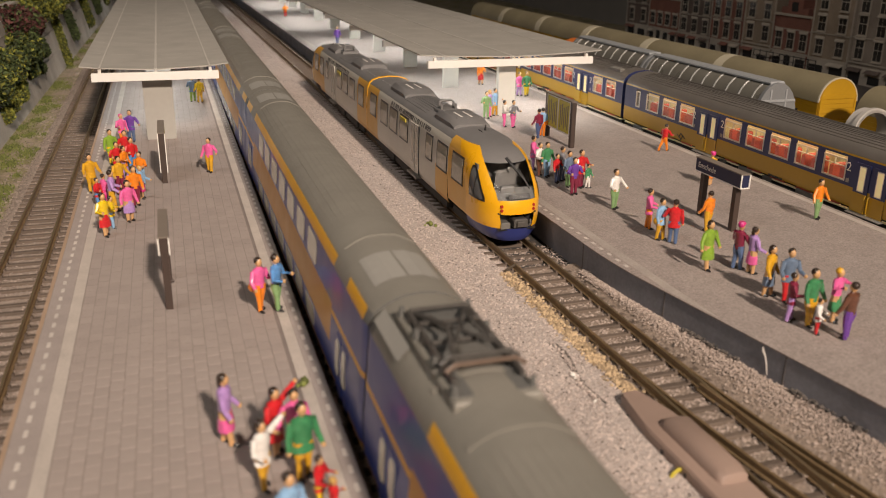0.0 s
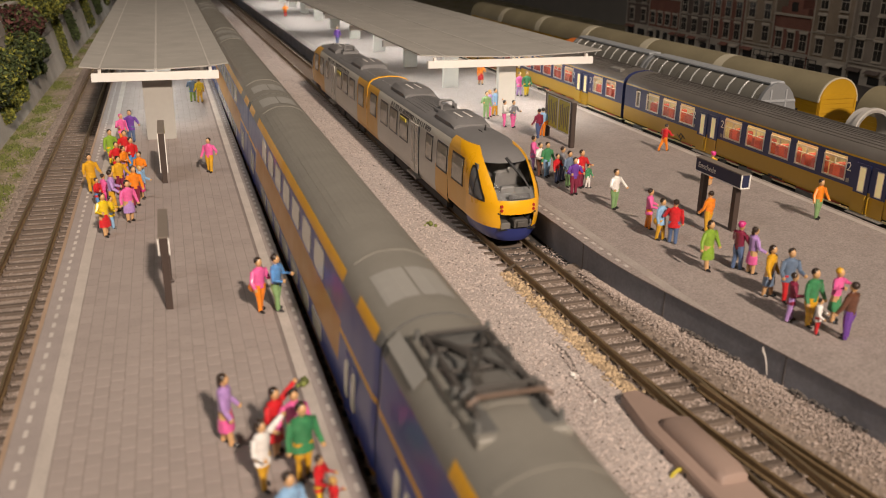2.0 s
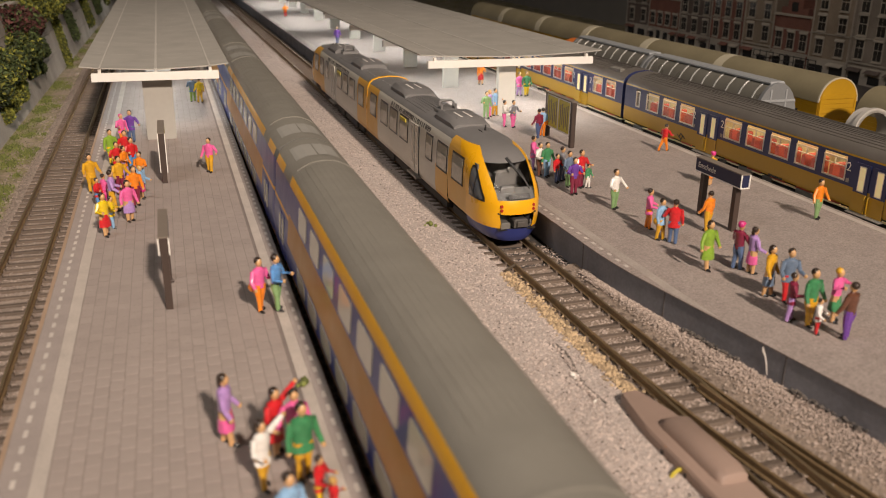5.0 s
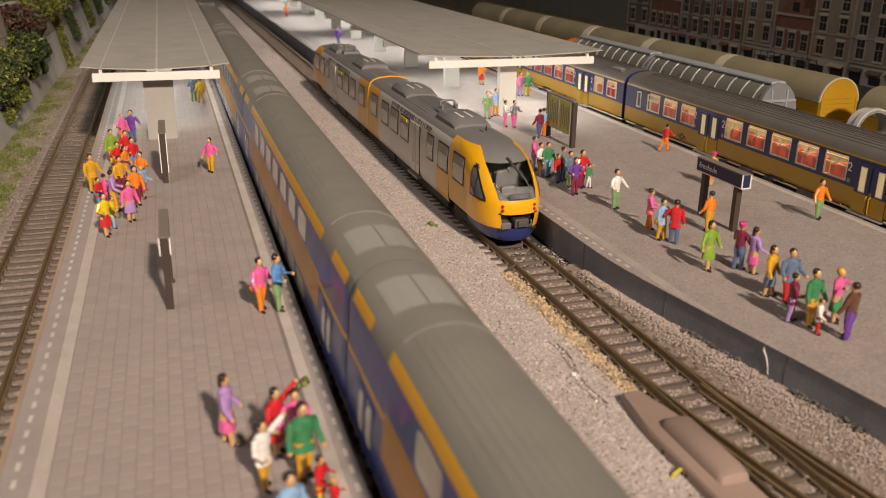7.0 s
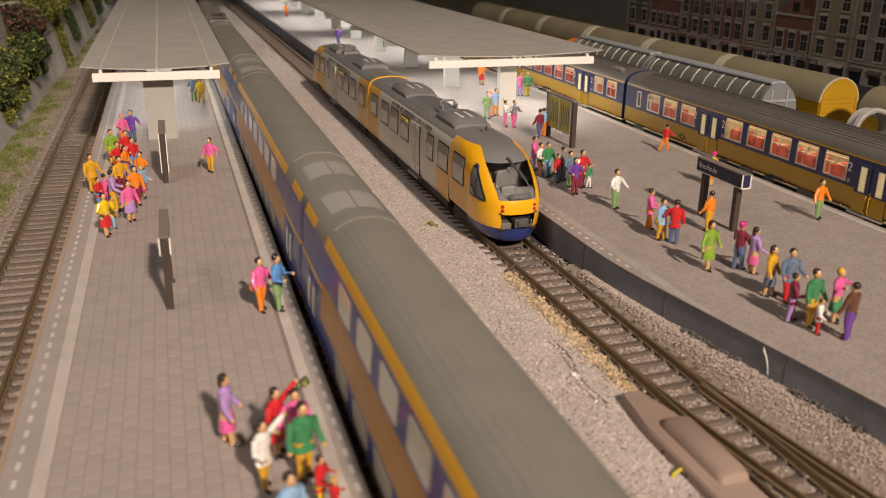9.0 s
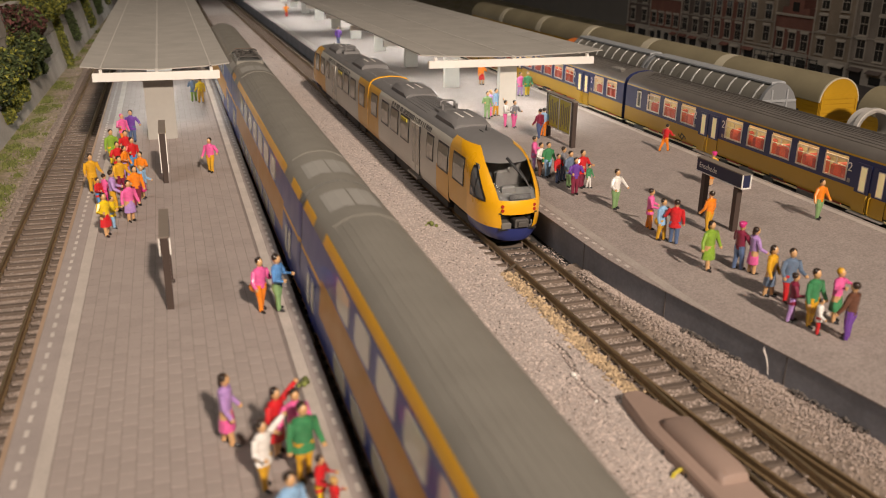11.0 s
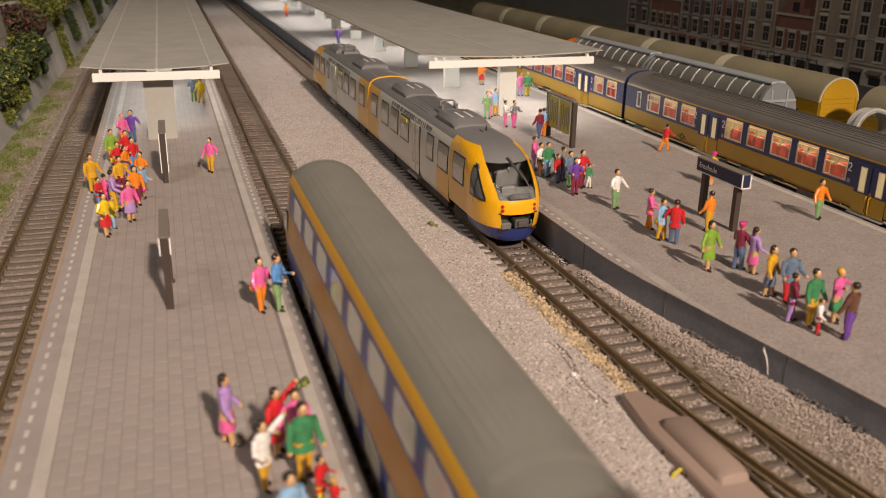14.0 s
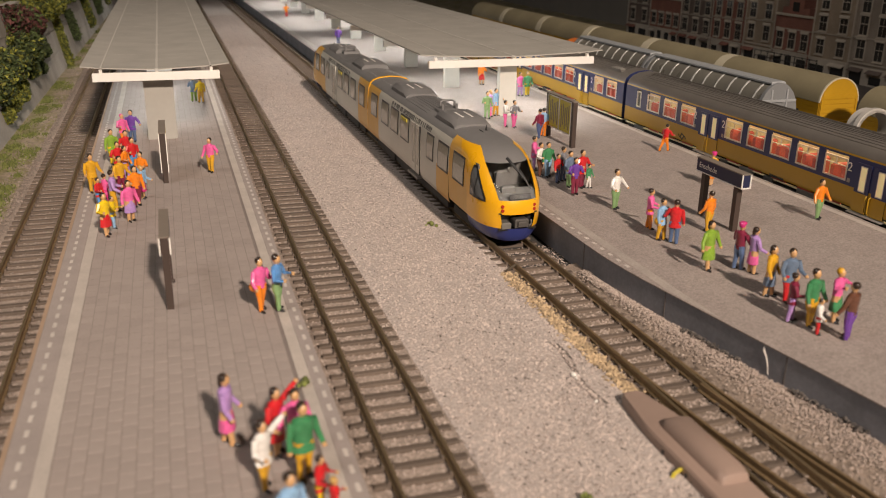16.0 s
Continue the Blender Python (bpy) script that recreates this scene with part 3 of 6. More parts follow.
def east_platform():
    ys = [-60, 60, 120, 160, 190, 220, 250, 262, 270, 278, 286, 294, 302, 310, 320, 400, 700, 1200, 2250]
    edge = platform_edge

    def band(a, b, z0, z1, m):
        """A strip between two offsets from the curved edge (b None: to the far edge)."""
        g = Geo()
        for v in ys:
            xa = edge(v) + a
            xb = 265.4 if b is None else edge(v) + b
            g.v += [(rx_(xa, v), v, z0), (rx_(xb, v), v, z0), (rx_(xb, v), v, z1), (rx_(xa, v), v, z1)]
        for j in range(len(ys) - 1):
            for i in range(4):
                g.f.append((j * 4 + i, j * 4 + (i + 1) % 4, j * 4 + 4 + (i + 1) % 4, j * 4 + 4 + i))
        g.f += [(0, 1, 2, 3), tuple(len(g.v) - 4 + i for i in range(4))]
        g.m = [m] * len(g.f)
        return g

    ob = thing("platform_east", at(0, 0, 0), "wide grey sanded station platform with a dark side wall", "platform", kind="structure",
               geo=band(0.0, None, -6.9, 9.6, 0), mats=[PLATWALL])
    part("surface", band(-0.5, None, 9.6, 10.0, 0), ASPHALT, ob, "fine grey sanded surface")
    g = Geo()
    vs = [v for v in range(240, 330, 6)] + [400, 800, 2250]
    for v in vs:
        a = max(edge(v) + 0.4, 127.6)
        g.v += [(rx_(a, v), v, 10.05), (rx_(max(131.7, a + 0.1), v), v, 10.05)]
    g.f = [(2 * j, 2 * j + 1, 2 * j + 3, 2 * j + 2) for j in range(len(vs) - 1)]
    g.m = [0] * len(g.f)
    part("white_line", g, FAINT, ob, "faint worn safety line")
    far = Geo()
    y = 292.0
    while y < 1500:
        x = rx_(125.6, y)
        far.box(x - 0.7, x + 0.7, y, y + 2.8, 9.9, 10.06)
        y += 7.2
    tagged(part("tactile_marks", far, TICK, ob, "row of small white marks"), kind="stuff")
    g = Geo()
    v = 290.0
    for u0, u1, z0, z1 in ((259.6, 263.0, 9.9, 10.06),):
        g.add([(rx_(u0, -60), -60, z1), (rx_(u1, -60), -60, z1), (rx_(u1, 2250), 2250, z1), (rx_(u0, 2250), 2250, z1)], [(0, 1, 2, 3)])
    part("far_line", g, LINE, ob, "worn white line by the coaches")
    for v in range(150, 620, 58):
        x = rx_(edge(v), v)
        part("wall_joint", Geo().box(x - 0.12, x + 0.2, v - 0.25, v + 0.25, -6.5, 9.5), DARKSTONE, ob)
    chip = []
    for v, z in ((217.4, 8.6), (217.0, 7.4), (216.0, 5.6), (215.2, 3.4), (214.8, 1.6), (214.4, -0.4)):
        chip.append((rx_(edge(v), v) - 0.1, v, z))
    part("chipped_patch", Geo().tube(chip, [0.35, 0.7, 0.36, 0.24, 0.2, 0.1], 0, 6, 0.5), TICK, ob, "pale chipped streak on the wall", smooth=True)


east_platform()


# ---- canopies ----
def canopy(name, label, m, half, z_beam, y0, y1, bay, post_w, post_l, base):
    """A butterfly roof on a row of broad posts; its parts in the platform's own directions."""
    ob = thing(name, m, label, "platform canopy", group="platform canopies")
    y = y0 + 11
    while y < y1:
        part("post", Geo().box(-post_w, post_w, y - post_l, y + post_l, base, z_beam + 0.5), CANPOST if half < 50 else LITPOST, ob, "broad light grey post")
        part("beam", Geo().box(-half + 6, half - 6, y - 12.5, y - 9.0, z_beam, z_beam + 5.0, c=0.3), CANWHITE, ob, "white cross beam")
        for s in (-half + 11, 0, half - 11):
            part("bracket", Geo().box(s - 0.9, s + 0.9, y - 12, y - 9.5, z_beam + 5, z_beam + 7.2), CANWHITE, ob)
        y += bay
    for s in (-1, 1):
        pts = [(0.25, 0.0), (0.5, 0.35), (half * 0.74, 1.9), (half + 0.2, 3.2)]
        up = [(s * x, z_beam + 6.6 + z) for x, z in pts]
        lo = [(s * x, z_beam + 5.9 + z) for x, z in pts]
        part("roof_sheet", Geo().prism(up + lo[::-1], y0 - 2, y1), CANROOF, ob, "grey-beige roof sheet")
        part("soffit", Geo().prism([(x, z - 0.05) for x, z in lo] + [(x, z - 0.3) for x, z in lo[::-1]], y0, y1), CANUNDER, ob, "white soffit")
        xs = s * half * 0.74
        part("purlin", Geo().box(xs - 0.45, xs + 0.45, y0 - 2, y1, z_beam + 7.5, z_beam + 8.75), CANSEAM, ob, "pale roof seam")
        y = y0 + bay * 0.5
        while y < y1:
            g = Geo()
            for (xa, za), (xb, zb) in zip(up, up[1:]):
                g.add([(xa, y - 0.25, za + 0.06), (xb, y - 0.25, zb + 0.06), (xb, y + 0.25, zb + 0.06), (xa, y + 0.25, za + 0.06)], [(0, 1, 2, 3)])
            part("sheet_joint", g, CANSEAM, ob)
            y += bay * 0.5
    part("gutter", Geo().box(-0.7, 0.7, y0 - 2, y1, z_beam + 6.4, z_beam + 7.3), CANSEAM, ob, "pale centre gutter")
    return ob


canopy("canopy", "grey-beige butterfly canopy with a white front beam on the narrow platform", at(-55.5, 0, 0), 43.5, 48.0, 572, 2000, 128, 9.0, 2.4, 9.0)
canopy("canopy", "wide grey-beige canopy with a white front beam on the broad platform", at(rx_(194.5, 0), 0, 0, math.degrees(SLANT)), 69.0, 47.5, 590, 2000, 128, 6.5, 2.6, 10.0)
for i in range(4):
    area_lamp("canopy_lamp", (-55.5, 720 + 330 * i, 47.4), (-55.5, 720 + 330 * i, 0), 26, 200, 0.085, (0.97, 1.0, 0.98))
    v = 680 + 330 * i
    for du in (-34, 34):
        area_lamp("canopy_lamp", (rx_(194.5 + du, v), v, 47.0), (rx_(194.5 + du, v), v, 0), 26, 220, 0.095, (0.97, 1.0, 0.98))
# ---- trains ----
def mirrored(half):
    """A left-to-right outline from a half outline that runs from the bottom up to the ridge."""
    return [(-x, z) for x, z in half] + [(x, z) for x, z in half[::-1][1:]]


def shell(stations, ring, paint):
    """A skin: ring(y) gives an outline, paint(k, y) the material of strip k behind station y (None: left open)."""
    g = Geo()
    rings = [ring(y) for y in stations]
    n = len(rings[0])
    for y, r in zip(stations, rings):
        g.v += [(x, y, z) for x, z in r]
    for j in range(len(stations) - 1):
        mid = (stations[j] + stations[j + 1]) / 2
        for i in range(n - 1):
            m = paint(i, mid)
            if m is not None:
                g.f.append((j * n + i, j * n + i + 1, (j + 1) * n + i + 1, (j + 1) * n + i))
                g.m.append(m)
    return g, rings


DECK_HALF = [(13.8, 4.0), (15.3, 6.5), (15.8, 9.0), (15.8, 18.4), (15.6, 20.8), (15.0, 27.6), (14.8, 29.2), (14.6, 30.6), (13.8, 42.4), (12.4, 45.8),
             (10.6, 47.7), (7.7, 49.6), (4.2, 51.0), (0.0, 51.4)]
DECK = mirrored(DECK_HALF)
LCOACH = 313.0
LOW = at(0, 0, -2.6)             # roof fittings sit this much below their drawing height
DECK_MATS = [TBODY, TBLUE, TYELLOW, TRAINROOF, TDARK, RUBBER, TRAINPANEL]


def deck_side(z):
    """Half width of the double-deck body at a height."""
    for (xa, za), (xb, zb) in zip(DECK_HALF, DECK_HALF[1:]):
        if za <= z <= zb:
            return xa + (xb - xa) * (z - za) / max(zb - za, 1e-6)
    return 17.4


def roof_z(x):
    """Height of the double-deck roof at a distance from the middle."""
    x = abs(x)
    for (xa, za), (xb, zb) in zip(DECK_HALF[9:], DECK_HALF[10:]):
        if xb <= x <= xa:
            return za + (zb - za) * (xa - x) / (xa - xb)
    return 51.4


def deck_window(y, w, z0, z1, s, grow=0.0):
    """A rounded window plate lying on the body side s."""
    out = []
    r = 1.6
    for cx, cz, a0 in ((w / 2 - r, z1 - r, 0), (-w / 2 + r, z1 - r, 90), (-w / 2 + r, z0 + r, 180), (w / 2 - r, z0 + r, 270)):
        out += [(cx + (r + grow) * math.cos(radians(a0 + k * 45)), cz + (r + grow) * math.sin(radians(a0 + k * 45))) for k in range(3)]
    n = len(out)
    v = [(s * (deck_side(z) + 0.22 - grow * 0.1), y + q, z) for q, z in out] + [(s * (deck_side(z) - 0.6), y + q, z) for q, z in out]
    return Geo().add(v, [tuple(range(n)), tuple(range(2 * n))[n:]] + [(i, (i + 1) % n, n + (i + 1) % n, n + i) for i in range(n)])


def pantograph(coach, d0):
    """Roof well with a folded current collector, its near end d0 from the coupling."""
    part("roof_well", Geo().box(-9.2, 9.2, d0, d0 + 46, 50.2, 53.2, c=0.6).box(-8.0, 8.0, d0 + 2, d0 + 44, 52.9, 53.5, 1), [TRAINROOF, RUBBER], coach, "grey sunken roof tray", m=LOW)
    g = Geo()
    for s in (-1, 1):
        g.box(s * 7.2 - 0.5, s * 7.2 + 0.5, d0 + 5, d0 + 40, 54.2, 55.2)
        g.tube([(s * 6, d0 + 7, 55), (s * 3, d0 + 22, 58), (s * 6.5, d0 + 38, 56.5)], [0.6, 0.6, 0.6], 0, 6)
        g.tube([(s * 5.0, d0 + 9, 55.5), (-s * 4.0, d0 + 30, 57.5)], [0.45, 0.45], 0, 6)
        for y in (8, 20, 34):
            g.box(s * 7.2 - 0.9, s * 7.2 + 0.9, d0 + y - 0.9, d0 + y + 0.9, 53.2, 54.6)
    for y in (6, 14, 24, 33):
        g.tube([(-7, d0 + y, 55.6), (7, d0 + y, 55.6)], [0.55, 0.55], 0, 6)
    part("pantograph", g, COLLECTOR, coach, "folded grey current collector", smooth=False, m=LOW)
    part("contact_bar", Geo().tube([(-8.5, d0 + 38, 55.8), (-6.5, d0 + 38, 57.2), (6.5, d0 + 38, 57.2), (8.5, d0 + 38, 55.8)], [0.5] * 4, 0, 6), COPPER, coach, m=LOW)
    part("contact_bar", Geo().tube([(-8.5, d0 + 34.5, 55.8), (-6.5, d0 + 34.5, 57.2), (6.5, d0 + 34.5, 57.2), (8.5, d0 + 34.5, 55.8)], [0.5] * 4, 0, 6), COLLECTOR, coach, m=LOW)
    for s in (-1, 1):
        for y in (3, 16, 30, 43):
            part("insulator", Geo().tube([(s * 8.2, d0 + y, 52.8), (s * 8.2, d0 + y, 55.4)], [0.9, 0.6], 0, 6), RUBBER, coach, m=LOW)
    part("motor_box", Geo().box(-4, 3, d0 + 25, d0 + 32, 53.2, 55.6, c=0.7), METAL, coach, m=LOW)


def deck_coach(train, y0, cab=0, panto=False):
    """A double-deck coach from y0 to y0 + LCOACH; cab: it ends in a driving cab at its far end."""
    length = LCOACH - 1.2
    ends = [0, 3, 4.5, 10, 26, 31, 44, 60] if not cab else [0, 3, 4.5, 10, 26, 31, 44, 52, 60]
    mirror = [length - e for e in ends[::-1]] if not cab else [242, 260, 268, 274, 280, 286, 292, 297, 300]
    st = sorted(set(ends + [66 + 17 * k for k in range(10)] + mirror))
    st = [y for y in st if y <= (length if not cab else 300)]

    def near_end(y):
        return y if cab else min(y, length - y)

    def ring(y):
        d = near_end(y)
        k = 1.0 - 0.035 * max(0, 3 - d) / 3
        drop = 0.9 * max(0.0, min(1.0, (44 - d) / 13))
        c = max(0.0, (y - 276) / 24) if cab else 0.0
        out = []
        for x, z in DECK:
            zz = z - (drop * max(0, (z - 45) / 6) if z > 45 else 0)
            xx = x * k
            if c:
                zz = zz - (zz - 24) * 0.30 * c ** 2.2 if zz > 24 else zz
                xx *= 1 - 0.12 * c ** 2
            out.append((xx, zz))
        return out

    n = len(DECK) - 1

    def paint(i, y):
        k = min(i, n - 1 - i)
        d = near_end(y)
        if cab and y > 286:
            return 3 if k >= 9 else (2 if k == 8 or (k == 7 and y < 293) else 0)
        if k >= 9:
            return 3
        if k == 8:
            if d < 4.5:
                return 5
            if d < 26:
                return 3 if panto else 2
            return 3 if d < (44 if not cab else 52) else 2
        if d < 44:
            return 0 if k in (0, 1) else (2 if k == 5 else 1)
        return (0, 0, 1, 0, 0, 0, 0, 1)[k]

    g, rings = shell(st, ring, paint)
    m = len(rings[0])
    last = len(st) - 1
    g.f += [tuple(range(m)), tuple(last * m + i for i in range(m))[::-1]]
    g.m += [5, 0 if cab else 5]
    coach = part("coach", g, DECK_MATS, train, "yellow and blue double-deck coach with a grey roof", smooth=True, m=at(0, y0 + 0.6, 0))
    up = deck_window(0, 17.2, 32.0, 41.0, -1).mesh("upper_window", [TGLASS])
    lo = deck_window(0, 17.2, 10.4, 17.6, -1).mesh("lower_window", [TGLASS])
    upr = deck_window(0, 17.2, 32.0, 41.0, 1).mesh("upper_window", [TGLASS])
    lor = deck_window(0, 17.2, 10.4, 17.6, 1).mesh("lower_window", [TGLASS])
    for i in range(7 if not cab else 8):
        d = 81 + 25.4 * i
        for q, nm in ((up, "upper_window"), (lo, "lower_window"), (upr, "upper_window"), (lor, "lower_window")):
            if not (cab and i == 7 and nm == "lower_window"):
                part(nm, q, None, coach, m=at(0, d, 0))
    for d in ((27,) if cab else (27, length - 27)):
        for s in (-1, 1):
            for o in (-4.4, 4.4):
                part("door", deck_window(d + o, 8.4, 7, 26, s, 0.0), TBLUE, coach, "blue door leaf")
                w = deck_window(d + o, 4.6, 13.5, 24.5, s, 0.0)
                w.v = [(x + s * 0.2, y, z) for x, y, z in w.v]
                part("door_window", w, TGLASS, coach)
            part("step", Geo().box(s * 17.6 - 1.8, s * 17.6 + 1.8, d - 8, d + 8, 3.4, 4.4, c=0.2), METAL, coach, "grey folding step")
    for d in ((21,) if cab else (21, length - 21)):
        if not panto:
            part("roof_panel", Geo().add([(q * a, d + e, roof_z(a) + 0.16 - 0.15 * max(0, roof_z(a) - 45)) for q in (-1, 1) for a in (0.3, 4.2, 7.7, 9.0) for e in (-10, 10)],
                                        [(o + 2 * i, o + 2 * i + 1, o + 2 * i + 3, o + 2 * i + 2) for o in (0, 8) for i in range(3)]), TRAINPANEL, coach, "grey roof hatch")
        else:
            part("slope_panel", Geo().add([(-12.9, 3, 45.9), (-12.9, 26, 45.9), (-10.0, 26, 49.0), (-10.0, 3, 48.8)], [(0, 1, 2, 3)])
                 .add([(12.9, 3, 45.9), (12.9, 26, 45.9), (10.0, 26, 49.0), (10.0, 3, 48.8)], [(3, 2, 1, 0)]), TRAINPANEL, coach, "pale sloping roof panel")
    for d in (([44] if cab else [44, length - 44]) + ([] if not panto else [66])):
        p = [(x * 1.004, z + 0.25) for x, z in DECK if z > 46.2]
        q = [(x, z - 0.5) for x, z in p]
        part("roof_lip", Geo().prism(p + q[::-1], d - 1.0, d + 1.0), TRAINROOF, coach, smooth=True)
    a, b = 66, (length - 46 if not cab else 266)
    for x in range(-10, 11, 2):
        z = roof_z(x)
        part("roof_rib", Geo().box(x - 0.16, x + 0.16, a if not panto else a + 6, b, z - 0.3, z + 0.07), TRAINROOF, coach)
    if panto:
        pantograph(coach, 9)
    for d in (45, (length if not cab else 300) - 45):
        g = Geo().box(-12, 12, d - 16, d + 16, 1.5, 4.6)
        for s in (-1, 1):
            g.box(s * 11 - 1.2, s * 11 + 1.2, d - 15, d + 15, 2.2, 6.0, c=0.4)
        part("bogie", g, TDARK, coach, "black bogie frame")
        for o in (-13, 13):
            g = Geo()
            for s in (-8.6, 8.6):
                g.tube([(s - 1.2, d + o, 5.3), (s + 1.2, d + o, 5.3)], [5.3, 5.3], 0, 14)
            g.tube([(-8, d + o, 5.3), (8, d + o, 5.3)], [1, 1], 0, 6)
            part("wheelset", g, TDARK, coach)
    part("underframe", Geo().box(-14.5, 14.5, 66, (length if not cab else 300) - 66, 2.0, 4.8, c=0.5), TDARK, coach, "black underframe")
    if cab:
        part("cab_window", Geo().add([(-11.4, 299.6, 26.0), (11.4, 299.6, 26.0), (10.0, 299.6, 38.5), (-10.0, 299.6, 38.5),
                                      (-11.4, 300.5, 26.0), (11.4, 300.5, 26.0), (10.0, 300.3, 38.5), (-10.0, 300.3, 38.5)],
                                     [(0, 1, 2, 3), (4, 5, 6, 7), (0, 1, 5, 4), (1, 2, 6, 5), (2, 3, 7, 6), (3, 0, 4, 7)]), BLACKGLASS, coach, "dark cab windscreen")
        for s in (-1, 1):
            w = deck_window(288, 8, 22, 29, s)
            part("cab_side_window", w, BLACKGLASS, coach, "dark cab side window")
        part("buffer_beam", Geo().box(-12, 12, 296, 303, 4, 12, c=0.8), TDARK, coach)
    else:
        b = [(x * 0.9, z - 1.6 if z > 30 else z + 2) for x, z in DECK]
        part("gangway", Geo().prism(b, length - 0.2, length + 1.4), RUBBER, coach, "grey gangway bellows")
    return coach


def double_deck_train():
    ob = thing("double_deck_train", at(8.6, 0, 0, 0.25), "yellow and blue double-deck train with a grey roof, rolling past", "train")
    first = deck_coach(ob, 0, cab=1, panto=True)
    first.matrix_basis = at(0, 194.4, 0, 180)
    for i in range(4):
        deck_coach(ob, 195 + LCOACH * i)
    deck_coach(ob, 195 + LCOACH * 4, cab=1, panto=True)
    return ob


DOUBLE_DECK = double_deck_train()

RAIL_HALF = [(14.6, 6.6), (15.4, 8.4), (15.8, 11.0), (15.8, 16.0), (15.8, 22.5), (15.6, 30.0), (14.9, 36.5), (13.6, 39.6), (11.4, 41.6), (7.0, 43.0), (0.0, 43.6)]
RAILCAR = mirrored(RAIL_HALF)


def rail_side(z):
    """Half width of the railcar at a height."""
    for (xa, za), (xb, zb) in zip(RAIL_HALF, RAIL_HALF[1:]):
        if za <= z <= zb:
            return xa + (xb - xa) * (z - za) / max(zb - za, 1e-6)
    return 15.8


def side_plate(s, pts, out, depth=0.8):
    """A plate on the railcar's side through (y, z) corners, standing out by a little."""
    n = len(pts)
    v = [(s * (rail_side(z) + out), y, z) for y, z in pts] + [(s * (rail_side(z) - depth), y, z) for y, z in pts]
    return Geo().add(v, [tuple(range(n)), tuple(range(n, 2 * n))] + [(i, (i + 1) % n, n + (i + 1) % n, n + i) for i in range(n)])


def pane_outline(a, b, z0, z1):
    """Corners of an upright window with extra points where the side bends."""
    return [(a, z0), (b, z0), (b, 30.0), (b, z1), (a, z1), (a, 30.0)]


NOSE_BACK = 49.0                # the moulded nose ends here


def nose_half(z):
    """Half width of the railcar's nose where it meets the straight sides."""
    return float(np.interp(z, (1.6, 3.2, 6.0, 9.2, 11.0, 22.5, 30.0, 36.5, 39.6, 41.6, 43.0, 43.6), (10.6, 12.6, 14.2, 15.2, 15.6, 15.8, 15.6, 14.9, 13.6, 11.4, 7.0, 0.4)))


def nose_front(z):
    """How far forward the nose reaches on its middle line at a height."""
    return float(np.interp(z, (1.6, 4.0, 8.0, 13.0, 18.0, 21.0, 22.4, 26.0, 31.0, 36.6, 38.8, 40.6, 42.0, 43.0, 43.6),
                           (-3.0, -5.0, -6.2, -6.8, -7.0, -6.8, -6.2, -4.2, 0.6, 7.0, 10.4, 14.6, 20.4, 29.0, 42.0)))


def nose_depth(z):
    return min(21.0, 47.5 - nose_front(z))


def nose_y(q, z):
    """Plan curve of the nose: q is the share of the half width."""
    return nose_front(z) + nose_depth(z) * (1 - (1 - min(1.0, abs(q)) ** 2.5) ** (1 / 2.1))


def screen_edge(z):
    """Share of the half width taken by the windscreen at a height."""
    return float(np.interp(z, (9.2, 16.0, 22.4, 36.6, 43.6), (0.47, 0.54, 0.57, 0.70, 0.74)))


def nose_grid(levels):
    """Rows of points over the nose from one side round to the other, one row for each height."""
    rows = []
    for z in levels:
        w, e = nose_half(z), screen_edge(z)
        half = [(w * e * j / 5, nose_y(e * j / 5, z)) for j in range(6)]
        a0 = math.acos((1 - e ** 2.5) ** 0.5)
        for j in range(1, 9):
            a = a0 + (math.pi / 2 - a0) * j / 8
            q = min(1.0, (1 - math.cos(a) ** 2) ** 0.4)
            half.append((w * q, nose_y(q, z)))
        y1 = half[-1][1]
        half += [(w, y1 + (NOSE_BACK - y1) * k) for k in (0.2, 0.4, 0.7, 1.0)]
        rows.append([(-x, y, z) for x, y in half[:0:-1]] + [(x, y, z) for x, y in half])
    return rows


def nose_skin():
    """Yellow moulded nose with an opening for the windscreen and one for the coupler."""
    levels = [2.6, 3.6, 5.8, 9.2, 12.6, 16.0, 18.5, 20.6, 22.4, 26.0, 29.5, 33.0, 36.6, 38.0, 39.4, 40.6, 41.6, 42.3, 42.9, 43.3, 43.6]
    rows = nose_grid(levels)
    n = len(rows[0])
    mid = n // 2
    g = Geo()
    for r in rows:
        g.v += r
    for j in range(len(levels) - 1):
        z = (levels[j] + levels[j + 1]) / 2
        for i in range(n - 1):
            c = i - mid if i >= mid else mid - 1 - i      # 0..4 within the screen's width, 5..12 round the corner, 13.. along the side
            if c < 5 and (9.2 < z < 16.0 or 22.4 < z < 36.6):
                continue
            if z < 9.2:
                if c >= 14:
                    continue
                m = 4
            elif z > 36.6 and (c < 5 or z > 41.6):
                m = 3
            elif c >= 14:
                m = 2
            else:
                m = 1
            g.f.append((j * n + i, j * n + i + 1, (j + 1) * n + i + 1, (j + 1) * n + i))
            g.m.append(m)
    return g


def nose_screen(z0, z1, inset, steps=6):
    """The curved windscreen that fills its opening."""
    levels = [z0 + (z1 - z0) * k / steps for k in range(steps + 1)]
    g = Geo()
    for z in levels:
        w, e = nose_half(z), screen_edge(z)
        g.v += [(w * e * j / 5, nose_y(e * j / 5, z) + inset, z) for j in range(-5, 6)]
    g.f = [(j * 11 + i, j * 11 + i + 1, j * 11 + 12 + i, j * 11 + 11 + i) for j in range(steps) for i in range(10)]
    g.m = [0] * len(g.f)
    return g


